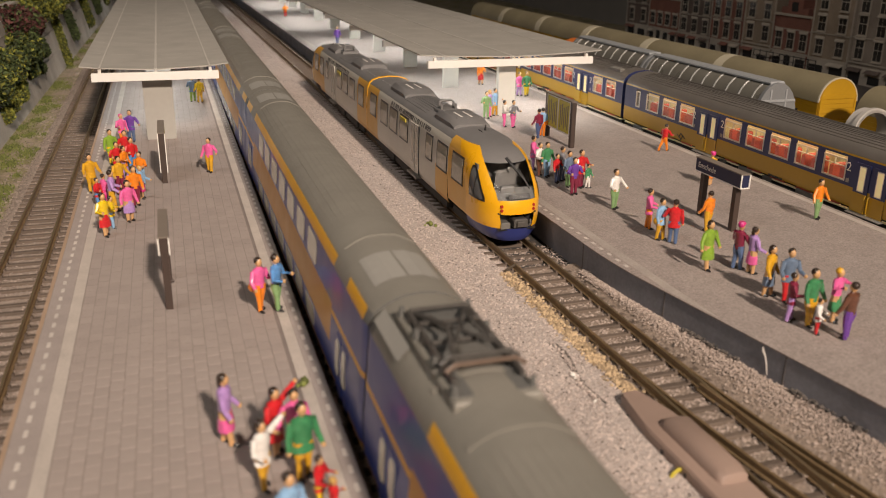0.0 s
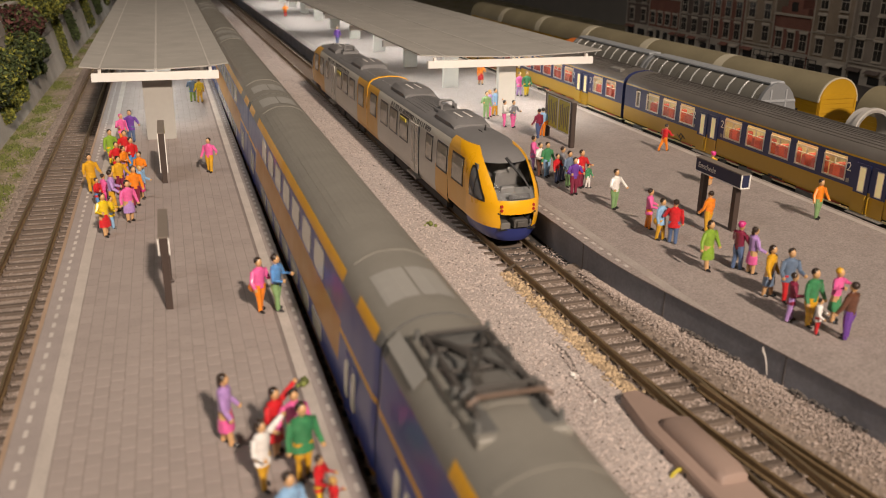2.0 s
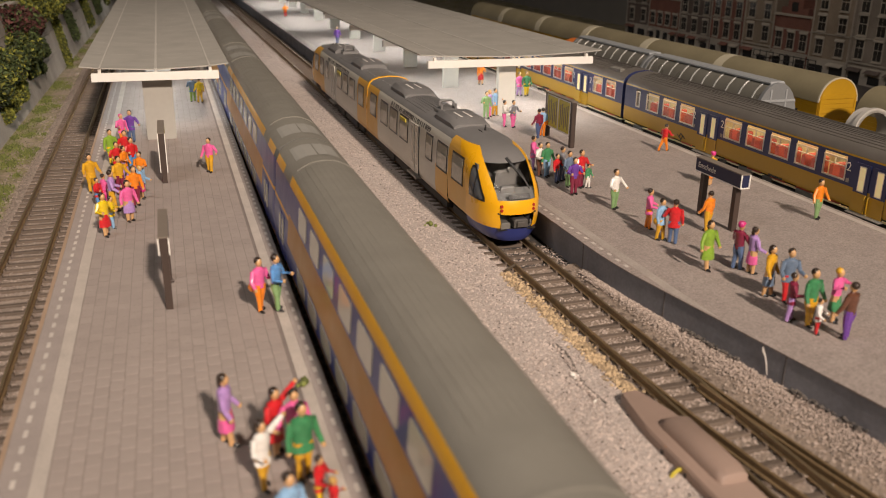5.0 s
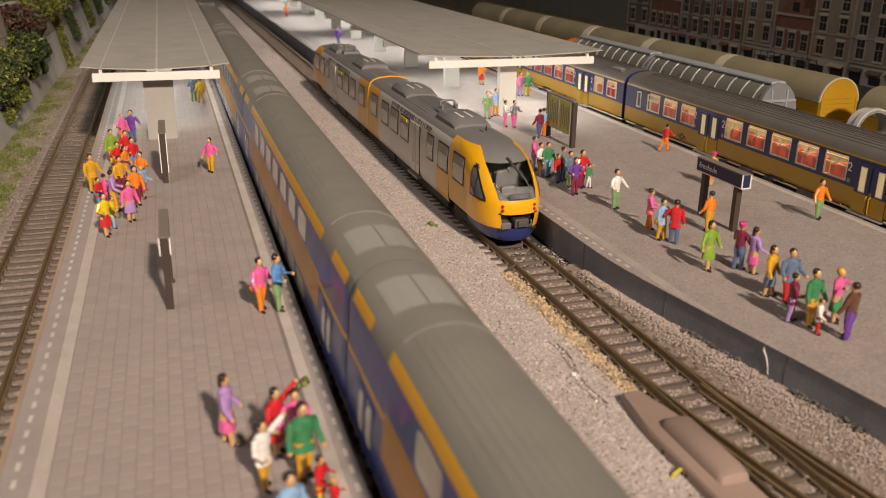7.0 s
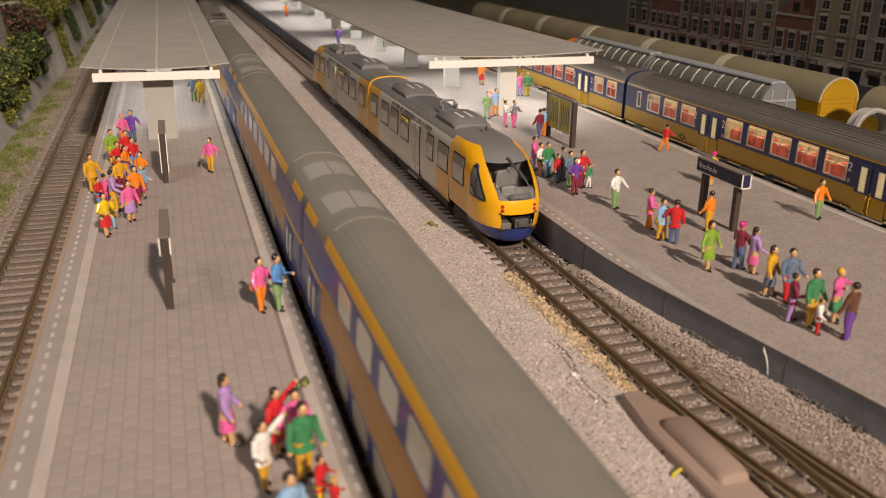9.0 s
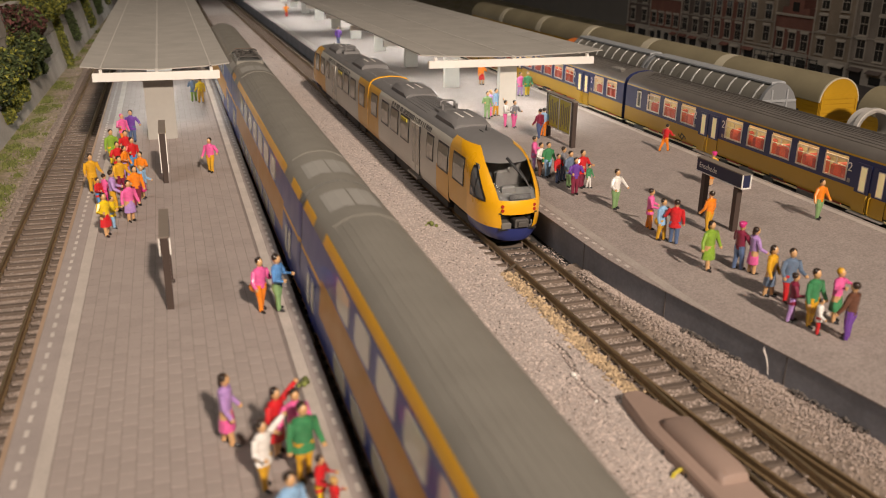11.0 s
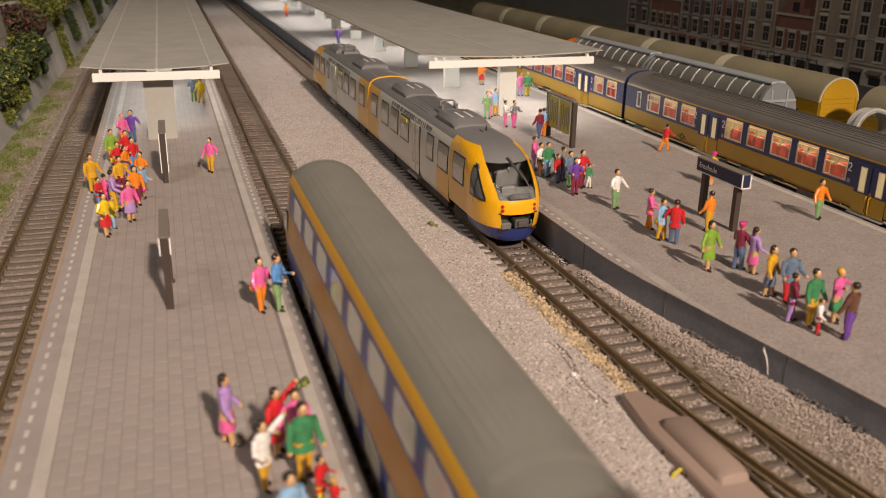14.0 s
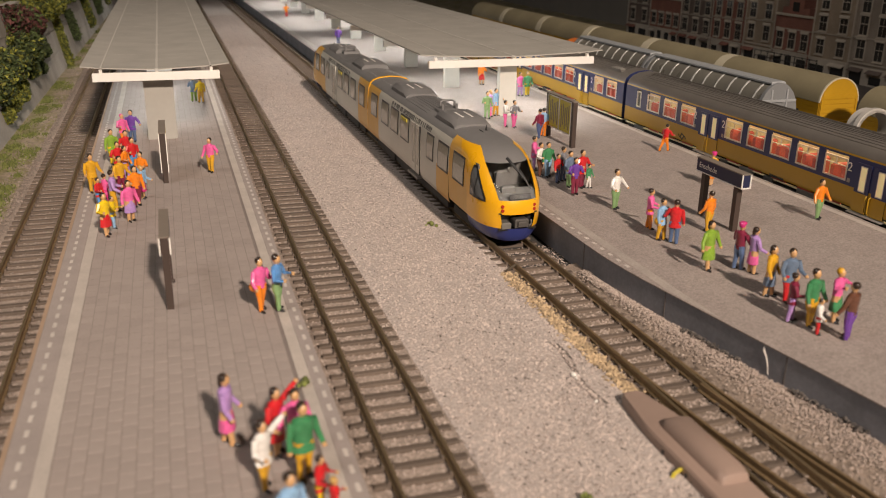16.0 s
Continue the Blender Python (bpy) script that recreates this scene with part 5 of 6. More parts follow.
def van(v, length, body, label, u=392):
    """A yellow van with an olive barrel roof, paler at its ends."""
    ob = thing("yellow_van", right(u, v, 0), label, "freight wagon", group="yellow vans")
    hw = 15.4
    prof = [(-hw, 7), (-hw, 31)] + arch(hw, 31, 47)[1:-1] + [(hw, 31), (hw, 7)]
    part("body", Geo().prism(prof, 0, length), body, ob, "yellow planked body")
    for s in (-1, 1):
        for k in range(8):
            part("plank", Geo().box(s * 15.5 - 0.25, s * 15.5 + 0.25, 1, length - 1, 8 + 2.9 * k, 10.4 + 2.9 * k), body, ob)
    roof = arch(hw + 0.9, 31.5, 48.0)
    inner = arch(hw + 0.1, 31.2, 47.1)
    part("roof", Geo().prism(roof + inner[::-1], 12.5 if v > 600 else 1.4, length - 1.5), TANROOF, ob, "olive tan barrel roof", smooth=True)
    part("roof_end", Geo().prism(roof + inner[::-1], 0.2, 12.5 if v > 600 else 1.4), PALEROOF, ob, "cream roof end", smooth=True)
    if v > 600:
        part("end_gable", Geo().prism(arch(hw + 0.2, 31.5, 47.2), -0.9, -0.1), PALEROOF, ob, "cream rounded end gable")
    part("roof_end", Geo().prism(roof + inner[::-1], length - 1.5, length + 0.6), TANROOF, ob, smooth=True)
    part("deck", Geo().box(-14, 14, -3, length + 3, 4.5, 7), TDARK, ob)
    part("end_rail", Geo().box(-9, 9, -2.2, 0.2, 17, 18.6), body, ob)
    for x in (-14.6, 13.6):
        part("end_post", Geo().box(x - 0.5, x + 0.9, -0.8, 0.2, 7, 33), body, ob)
    for k in range(9):
        part("end_plank", Geo().box(-14.0, 13.4, -0.35, 0.1, 8 + 3.2 * k, 10.9 + 3.2 * k), body, ob)
    part("end_step", Geo().box(-8, 8, -6.0, -0.5, 8, 9), METAL, ob)
    for i, (a, w, h) in enumerate(((14, 3.5, 9), (20, 2.4, 6), (25, 6, 11), (33, 2.5, 7), (40, 2.0, 6))):
        part("lettering_bar", Geo().box(-16.0, -15.6, a, a + w, 13 + (i % 2) * 5, 13 + (i % 2) * 5 + h), DARKPRINT, ob)
    wheels(ob, (18, length - 18))


for i, v in enumerate((489, 604, 721, 840, 957, 1074)):
    van(v, 115.5, WYELLOW, "yellow van with an olive barrel roof on the freight track")
van(356, 98, WYELLOW, "yellow van with an olive roof behind a cylinder wagon")


def cylinder_wagon(v):
    ob = thing("cylinder_wagon", right(331, v, 0), "flat wagon loaded with a hollow pale grey concrete cylinder", "freight wagon")
    part("deck", Geo().box(-14, 14, -90, 34, 6.5, 18, c=0.5), TDARK, ob)
    n = 28
    for r0, r1, y0, y1 in ((11.0, 12.4, 0, 9), (11.0, 13.4, 0, 3)):
        g = Geo()
        for y in (y0, y1):
            for r in (r0, r1):
                g.v += [(r * math.cos(6.2832 * k / n), y, 34.0 + r * math.sin(6.2832 * k / n)) for k in range(n)]
        for k in range(n):
            j = (k + 1) % n
            g.f += [(k, j, n + j, n + k), (2 * n + k, 2 * n + j, 3 * n + j, 3 * n + k), (n + k, n + j, 3 * n + j, 3 * n + k), (k, j, 2 * n + j, 2 * n + k)]
        g.m = [0] * len(g.f)
        part("cylinder", g, PIPE, ob, "hollow pale cylinder", smooth=True)
    for y in (3,):
        part("cradle", Geo().prism([(-12, 18), (12, 18), (12, 26), (7, 21.6), (0, 20), (-7, 21.6), (-12, 26)], y, y + 4), TDARK, ob)
    wheels(ob, (-70, 20))


cylinder_wagon(391)


# ---- houses along the street ----
def house(y0, w, h, brick, gable, seed):
    """A narrow gabled town house; its front faces west at x = 0, from y = 0 to y = w."""
    rng = random.Random(seed)
    ob = thing("town_house", at(632, y0, -7), "dark brick model town house with tall windows and ornate gable", "house", group="row of town houses")
    out = [(0, 0), (w, 0), (w, h)]
    if gable == 0:
        out += [(w * 0.86, h), (w * 0.86, h + 8), (w * 0.7, h + 8), (w * 0.7, h + 17), (w * 0.58, h + 17), (w * 0.58, h + 25), (w * 0.42, h + 25), (w * 0.42, h + 17), (w * 0.3, h + 17), (w * 0.3, h + 8), (w * 0.14, h + 8), (w * 0.14, h)]
    elif gable == 1:
        out += [(w * 0.8, h + 5), (w * 0.72, h + 16), (w * 0.62, h + 24), (w * 0.5, h + 27), (w * 0.38, h + 24), (w * 0.28, h + 16), (w * 0.2, h + 5)]
    else:
        out += [(w, h + 6), (0, h + 6)]
    out.append((0, h))
    n = len(out)
    g = Geo().add([(0, y, z) for y, z in out] + [(60, y, z) for y, z in out], [tuple(range(n)), tuple(range(n, 2 * n))] + [(i, (i + 1) % n, n + (i + 1) % n, n + i) for i in range(n)])
    part("wall", g, brick, ob, "model brick wall")
    part("cornice", Geo().box(-2.2, 0, 0, w, h - 1.5, h + 1.0, c=0.5), STUCCO, ob, "beige cornice")
    part("shop_front", Geo().box(-1.2, 0, 1.5, w - 1.5, 0, 20, c=0.4), STUCCO, ob, "beige ground-floor front")
    cols = rng.choice((2, 3, 3, 4)) if w > 66 else rng.choice((2, 3))
    trim = rng.choice((STUCCO, STUCCO, STUCCO))
    gate = rng.randrange(cols)
    for k in range(cols):
        c = w * (k + 0.5) / cols
        hh = 17 if k == gate else rng.uniform(12, 16)
        part("shop_window", Geo().box(-1.7, -1.1, c - w / cols * rng.uniform(0.2, 0.38), c + w / cols * rng.uniform(0.2, 0.38), 1 if k == gate else 4, hh), HPANE, ob, "dark shop window")
        if rng.random() < 0.6:
            part("awning", Geo().prism([(-6, 15.5), (-1, 18.5), (-1, 17.8), (-6, 14.8)], c - w / cols * 0.36, c + w / cols * 0.36), rng.choice((STUCCO, BRICKS[1], BRICKS[3])), ob)
    zf = rng.uniform(20, 25)
    part("string_course", Geo().box(-1.6, 0, 0, w, zf - 1.6, zf), trim, ob)
    z, up, tall = zf + rng.uniform(3, 6), rng.uniform(23, 28), rng.uniform(14, 18.5)
    slim = rng.uniform(0.2, 0.3)
    while z + tall < h:
        for k in range(cols):
            c = w * (k + 0.5) / cols
            ww = min(w / cols * slim, 5.2)
            win = part("window", Geo().box(-0.7, 0, c - ww - 1.3, c + ww + 1.3, z - 1.4, z + tall + 1.2), trim, ob, "window surround")
            mid = tall * 0.58
            for a0, a1, b0, b1_ in ((-ww, -0.35, 0, mid - 0.4), (0.35, ww, 0, mid - 0.4), (-ww, -0.35, mid + 0.4, tall), (0.35, ww, mid + 0.4, tall)):
                part("pane", Geo().box(-0.95, -0.6, c + a0, c + a1, z + b0, z + b1_), HPANE, win)
            part("lintel", Geo().prism([(-2.2, tall + 0.6), (-0.7, tall + 0.6), (-0.7, tall + 3.4), (-1.6, tall + 2.6)], c - ww - 1.9, c + ww + 1.9), STUCCO, win, m=at(0, 0, z))
            part("sill", Geo().box(-2.0, -0.7, c - ww - 1.7, c + ww + 1.7, z - 2.2, z - 1.2), STUCCO, win)
        z += up
        up *= 0.94
        if rng.random() < 0.4:
            part("string_course", Geo().box(-1.2, 0, 0, w, z - 3.6, z - 2.6), trim, ob)
    part("gable_window", Geo().box(-0.8, 0.1, w * 0.42, w * 0.58, h + 4, h + 14), HPANE, ob)
    part("roof", Geo().prism([(4, 0), (58, 0), (31, 24)], 2, w - 2), HROOF, ob, "dark tiled roof", m=at(0, 0, h - 2))
    for s in (0.6, w - 1.8):
        part("pilaster", Geo().box(-1.2, 0, s, s + 1.2, 0, h), brick if seed % 2 else STUCCO, ob)


def street():
    y = 470.0
    rng = random.Random(21)
    for i in range(13):
        w = rng.uniform(58, 82)
        if y > 1190:
            break
        house(y, w, rng.choice((62, 78, 96, 112, 124)), BRICKS[(i * 2 + i // 3) % 5], (0, 1, 0, 2, 1)[i % 5], i)
        y += w + 0.4
    thing("pavement_street", at(0, 0, 0), "dark street in front of the town houses", "pavement", kind="structure", geo=Geo().box(500, 631, 300, 1600, -6.9, -5.0), mats=[DARKSTONE])
    thing("backdrop", at(0, 0, 0), "dark grey backdrop board behind the layout", "backdrop", kind="structure",
          geo=Geo().box(700, 704, 250, 2360, -7, 420).box(-420, 704, 2360, 2364, -7, 420), mats=[BACKDROP])
    ob = thing("street_railing", at(560, 725, -5), "black iron railing along the street", "railing")
    for k in range(10):
        part("post", Geo().tube([(0, k * 11, 0), (0, k * 11, 29)], [0.6, 0.5], 0, 5), BLACK, ob)
    for z in (16, 22, 28):
        part("bar", Geo().tube([(0, 0, z), (0, 99, z)], [0.45, 0.45], 0, 5), BLACK, ob)


street()


# ---- retaining wall and plants ----
def wall_x(y):
    return -163.5 + 0.0175 * (y - 560)


def retaining_wall():
    ob = thing("wall_retaining", at(0, 0, 0), "grey leaning concrete retaining wall with panel joints", "wall", kind="structure")
    y, k = -60.0, 0
    while y < 2340:
        y1 = y + 88
        for j in range(4):
            z0, z1 = -7 + j * 20, -7 + (j + 1) * 20 - 0.5
            a, b = wall_x(y), wall_x(y1 - 0.8)
            lean = lambda z: -0.22 * (z + 7)
            v = [(a + lean(z0), y, z0), (b + lean(z0), y1 - 0.8, z0), (b + lean(z1), y1 - 0.8, z1), (a + lean(z1), y, z1)]
            v += [(p[0] - 8, p[1], p[2]) for p in v]
            part("wall_panel", Geo().add(v, [(0, 1, 2, 3), (4, 5, 6, 7), (0, 1, 5, 4), (1, 2, 6, 5), (2, 3, 7, 6), (3, 0, 4, 7)]), CONCRETE, ob)
        y, k = y1, k + 1
    g = Geo().add([(wall_x(-60) - 24, -60, 72), (wall_x(2340) - 24, 2340, 72), (-700, 2340, 100), (-700, -60, 100),
                   (wall_x(-60) - 27, -60, -7), (wall_x(2340) - 27, 2340, -7)], [(0, 1, 2, 3), (4, 5, 1, 0)])
    thing("ground_bank", at(0, 0, 0), "green-brown planted bank above the wall", "ground", kind="structure", geo=g, mats=[DIRT])


retaining_wall()


def leaf_cloud(name, label, centres, n, size, mats, seed, category="shrub", flat=1.0):
    """A shrub: a few twigs and many small crooked leaves scattered round several centres (x, y, z, radius)."""
    rng = np.random.default_rng(seed)
    base = centres[0]
    ob = thing(name, at(base[0], base[1], base[2] - base[3]), label, category, group="shrubs on the retaining wall")
    v, f, mi = [], [], []
    for k in range(n):
        c = centres[rng.integers(len(centres))]
        d = rng.normal(size=3)
        d /= np.linalg.norm(d)
        p = np.array(c[:3]) + d * c[3] * (rng.uniform() ** 0.35) * np.array((1, 1, flat)) - np.array((base[0], base[1], base[2] - base[3]))
        a = rng.normal(size=3)
        a /= np.linalg.norm(a)
        b = np.cross(a, rng.normal(size=3))
        b /= np.linalg.norm(b)
        s = size * rng.uniform(0.6, 1.4)
        q = len(v)
        nn = np.cross(a, b) * s * 0.25
        v += [tuple(p - a * s), tuple(p + b * s * 0.55 + nn), tuple(p + a * s), tuple(p - b * s * 0.55 + nn)]
        f += [(q, q + 1, q + 2), (q, q + 2, q + 3)]
        m = int(rng.integers(len(mats)))
        mi += [m, m]
    me = bpy.data.meshes.new("leaves")
    me.from_pydata([(x * MM, y * MM, z * MM) for x, y, z in v], [], f)
    for k in mats:
        me.materials.append(k)
    me.polygons.foreach_set("material_index", mi)
    o = new("leaves", me)
    o.parent = ob
    g = Geo()
    for c in centres:
        e = Vector(c[:3]) - Vector((base[0], base[1], base[2] - base[3]))
        g.tube([(e.x * 0.2, e.y * 0.2, 0), tuple(e * 0.6), tuple(e)], [0.9, 0.6, 0.2], 0, 5)
    part("twigs", g, TWIG, ob)
    return ob


def planting():
    W = wall_x
    def on(y, z, off=2.0):
        return (W(y) - 0.22 * (z + 7) + off, y, z)
    leaf_cloud("ivy", "dark green ivy hanging over the concrete wall", [(*on(760, 34), 15), (*on(800, 40), 17), (*on(840, 38), 17), (*on(720, 36), 16), (*on(870, 30), 11), (*on(680, 30), 15), (*on(830, 22), 9)], 8000, 1.9, [LEAFG, LEAFG, LEAFG, LEAFY], 31)
    leaf_cloud("ivy", "yellow-green ivy with small pale leaves on the wall", [(*on(735, 15), 8), (*on(760, 12), 8), (*on(715, 12), 8), (*on(700, 18), 9), (*on(775, 17), 6), (*on(690, 8), 6)], 3600, 1.4, [LEAFG, LEAFY, LEAFY, LEAFY], 32)
    leaf_cloud("shrub", "dark red-leaved shrub above the wall", [(*on(850, 58), 16), (*on(900, 54), 15), (*on(820, 60), 15), (*on(930, 50), 12)], 4200, 2.0, [LEAFR, LEAFR, LEAFG], 33)
    leaf_cloud("ivy", "dark green ivy trailing down the wall", [(*on(900, 34), 11), (*on(930, 26), 8), (*on(870, 20), 7), (*on(890, 14), 5)], 2600, 1.7, [LEAFG], 34)
    leaf_cloud("shrub", "yellow-green shrub on top of the wall", [(*on(960, 62, 1), 16), (*on(1030, 60, 1), 18), (*on(920, 68, -4), 15), (*on(1100, 60, 0), 18), (*on(1000, 72, -3), 18)], 6500, 2.0, [LEAFY, LEAFY, LEAFG], 35)
    cs = [(*on(1060 - 0.5 * k, 46 - 5.4 * k, 2.5), 5.5 + 0.5 * (k % 3)) for k in range(10)]
    leaf_cloud("ivy", "bright yellow-green ivy strand hanging to the ground", cs, 3800, 1.6, [LEAFY, LEAFY, LEAFG], 36)
    for y, z, r, m, s in ((1170, 26, 8, [LEAFG], 37), (1370, 24, 9, [LEAFY, LEAFG], 38), (1530, 30, 10, [LEAFG], 39), (1720, 32, 12, [LEAFG, LEAFY], 40)):
        cs = [(*on(y + 2 * k, z + 12 - 8 * k), r) for k in range(4)]
        leaf_cloud("ivy", "ivy strand hanging on the far wall", cs, 1500, 2.2, m, s)
    leaf_cloud("shrub", "dense green shrubs along the top of the far wall", [(*on(1150 + 90 * k, 66, -2), 22) for k in range(10)], 7500, 3.0, [LEAFG, LEAFY, LEAFY], 41)
    leaf_cloud("shrub", "dark shrubs on the bank above the wall", [(-196 - 18 * (k % 3), 620 + 50 * k, 66, 22) for k in range(11)], 8500, 2.6, [LEAFG, LEAFG, LEAFR], 42)
    # tufts of grass on the ground strip
    rng = np.random.default_rng(50)
    v, f = [], []
    patches = [(-151 + rng.uniform(-9, 9), y, r) for y, r in ((520, 9), (540, 7), (600, 8), (625, 7), (650, 8), (690, 6), (720, 9), (745, 6), (800, 6), (850, 5), (905, 9), (930, 8), (1050, 10), (1120, 12), (1200, 12), (1300, 12), (500, 12), (480, 10), (460, 10), (1420, 12))]
    patches += [(-150 + rng.uniform(-10, 8), rng.uniform(430, 1500), rng.uniform(4, 9)) for _ in range(12)]
    patches += [(-142, 570, 3), (-139, 690, 2.5), (-137, 640, 2.5)]
    for x, y, r in patches:
        for k in range(int(160 * r / 2)):
            a, q = rng.uniform(0, 6.28), r * abs(rng.normal()) * 0.6
            px, py = x + q * math.cos(a), y + 1.8 * q * math.sin(a)
            if px < wall_x(py) + 1.0:
                continue
            h, w = rng.uniform(0.5, 1.8), rng.uniform(0.25, 0.6)
            b = rng.uniform(0, 6.28)
            n = len(v)
            v += [(px - w * math.cos(b), py - w * math.sin(b), -7), (px + w * math.cos(b), py + w * math.sin(b), -7), (px + rng.normal() * 0.7, py + rng.normal() * 0.7, -7 + h)]
            f.append((n, n + 1, n + 2))
    g = Geo().add(v, f)
    thing("grass", at(0, 0, 0), "tufts of olive green static grass at the wall's foot", "grass", kind="stuff", geo=g, mats=[GRASS])
    heap("soil_grains", "grey pebbles strewn between wall and track", 1800, lambda r: (r.uniform(-148, -130), 350 + 800 * r.uniform() ** 1.3, -6.8 + r.uniform(-0.2, 0.2)), 0.8, BEDSTONE, 0.6, 51)


planting()


def clump(x, y, z, size, seed):
    """A stray tuft of foam foliage."""
    rng = np.random.default_rng(seed)
    g = Geo()
    for k in range(14):
        d = rng.normal(size=3) * size * 0.35
        g.ball((d[0], d[1], size * 0.5 + d[2] * 0.7), size * rng.uniform(0.25, 0.45), 0, 6)
    thing("foliage_scrap", at(x, y, z), "small stray scrap of olive green foam foliage", "foliage scrap", geo=g, mats=[GRASS])


clump(-17.5, 231, 9.0, 2.2, 1)
clump(46, 171, -2.6, 2.0, 2)
clump(71, 400, -3.6, 2.6, 3)


# ---- signs and boards ----
def name_sign():
    ob = thing("station_sign", right(194.6, 334.2, 10.0), "dark blue station name sign on two dark brown posts", "sign")
    for y in (-12.5, 12.5):
        part("post", Geo().box(-1.3, 1.3, y - 1.4, y + 1.4, 0, 22), BOARDBROWN, ob, "dark brown post")
    part("board", Geo().box(-2.1, 2.1, -17.5, 17.5, 21.2, 27.2), SIGNBLUE, ob, "dark blue name board")
    part("top_cap", Geo().box(-2.3, 2.3, -17.7, 17.7, 27.2, 27.7), BOARDTOP, ob, "brown-grey cap")
    g = Geo()
    for x0, x1, z0, z1 in ((-2.3, 2.3, 21.0, 21.5), (-2.4, -1.9, 21.0, 27.4), (1.9, 2.4, 21.0, 27.4)):
        g.box(x0, x1, -17.9, -17.5, z0, z1)
    part("edge_trim", g, WHITE, ob, "white edge trim")
    part("edge_trim", Geo().box(-2.35, -2.05, -17.5, 17.5, 21.0, 21.4), WHITE, ob)
    t = part("lettering", lettering("Enschede", 3.7, WHITE), None, ob, "white station name")
    t.matrix_basis = at(-2.2, 8.4, 24.3) @ Euler((radians(90), 0, radians(-90))).to_matrix().to_4x4()


name_sign()


def timetable():
    ob = thing("timetable_case", right(196.0, 510.0, 10.0), "yellow timetable sheets in a dark brown two-post case", "notice board")
    for y in (-18.5, 18.5):
        part("post", Geo().box(-1.4, 1.4, y - 1.5, y + 1.5, 0, 28.5), BOARDBROWN, ob, "dark brown post")
    part("case", Geo().box(-1.1, 1.1, -17.0, 17.0, 7.5, 28.0), BOARDBROWN, ob, "dark case")
    part("cap", Geo().box(-1.8, 1.8, -20.2, 20.2, 28.4, 29.2), BOARDTOP, ob)
    for y in (-8.3, 8.3):
        s = part("sheet", Geo().box(-1.4, -1.1, y - 7.7, y + 7.7, 8.2, 27.4), POSTER, ob, "yellow timetable sheet")
        for k in range(5):
            part("text_bar", Geo().box(-1.48, -1.4, y - 6 + 2.6 * k, y - 4.8 + 2.6 * k, 10 + (k % 2) * 2, 25.5 - (k % 3)), BOARDTOP, s)
    part("divider", Geo().box(-1.7, -1.1, -0.6, 0.6, 7.8, 27.8), CHROME, ob)
    g = Geo()
    for q in ((-17.2, -16.6, 7.6, 28.2), (16.6, 17.2, 7.6, 28.2)):
        g.box(-1.7, -1.1, *q)
    g.box(-1.7, -1.1, -17, 17, 7.5, 8.0).box(-1.7, -1.1, -17, 17, 27.7, 28.2)
    part("frame", g, CHROME, ob, "pale metal frame")


timetable()


def edge_board(y, low):
    """A notice board that stands along the platform, seen on its narrow end; low: the panel's lower edge."""
    ob = thing("notice_board", at(-54.6, y, 9.0), "dark brown notice board with pale edges on two posts", "notice board", group="notice boards on the paved platform")
    for d in (0, 30):
        part("post", Geo().box(-1.25, 1.25, d - 1.2, d + 1.2, 0, 26), BOARDBROWN, ob, "dark brown post")
    part("panel", Geo().box(-1.5, 1.5, -1.5, 31.5, low, 26.8), BOARDBROWN, ob, "dark panel")
    part("cap", Geo().box(-1.75, 1.75, -1.9, 31.9, 26.8, 27.3), BOARDTOP, ob, "brown-grey cap")
    for s in (-1, 1):
        part("edge_trim", Geo().box(s * 1.75 - 0.22, s * 1.75 + 0.22, -1.9, -1.2, low - 0.2, 26.7), WHITE, ob, "white edge strip")
        part("sheet", Geo().box(s * 1.6 - 0.12, s * 1.6 + 0.12, 1, 29, low + 1, 25.8), POSTER if low < 10 else SIGNBLUE, ob, "printed sheet")
    part("latch", Geo().ball((1.7, -0.6, 10.5), 0.8, 0, 6), BOARDBROWN, ob)


edge_board(300, 20.8)
edge_board(472, 6.0)

# ---- painted miniature figures ----
PAINT = {}


def paint(key):
    cols = {"red": (0.55, 0.02, 0.025), "orange": (0.78, 0.22, 0.015), "yellow": (0.75, 0.52, 0.015), "green": (0.05, 0.22, 0.09), "lime": (0.22, 0.36, 0.04),
            "blue": (0.10, 0.26, 0.55), "pale_blue": (0.25, 0.42, 0.62), "navy": (0.06, 0.09, 0.2), "denim": (0.09, 0.14, 0.26), "purple": (0.14, 0.05, 0.3), "lilac": (0.40, 0.24, 0.52),
            "pink": (0.72, 0.12, 0.33), "magenta": (0.6, 0.03, 0.2), "white": (0.75, 0.72, 0.68), "ochre": (0.62, 0.33, 0.02), "sage": (0.20, 0.33, 0.14), "brown": (0.12, 0.05, 0.03),
            "black": (0.015, 0.013, 0.013), "skin": (0.58, 0.34, 0.16), "hair": (0.03, 0.018, 0.012), "grey": (0.2, 0.2, 0.22), "slate": (0.13, 0.18, 0.26), "wine": (0.2, 0.02, 0.05), "blond": (0.5, 0.3, 0.08)}
    if key not in PAINT:
        PAINT[key] = mat("figure_paint_" + key, cols[key], 0.3, grain=0.16, vary=0.2, size=1.3, coat=0.45, bump=0.15)
    return PAINT[key]


SHADES = {"denim": "dark blue", "pale_blue": "light blue", "sage": "grey-green", "lilac": "lilac", "slate": "slate blue", "wine": "wine red", "ochre": "amber", "skin": "bare-leg tan"}


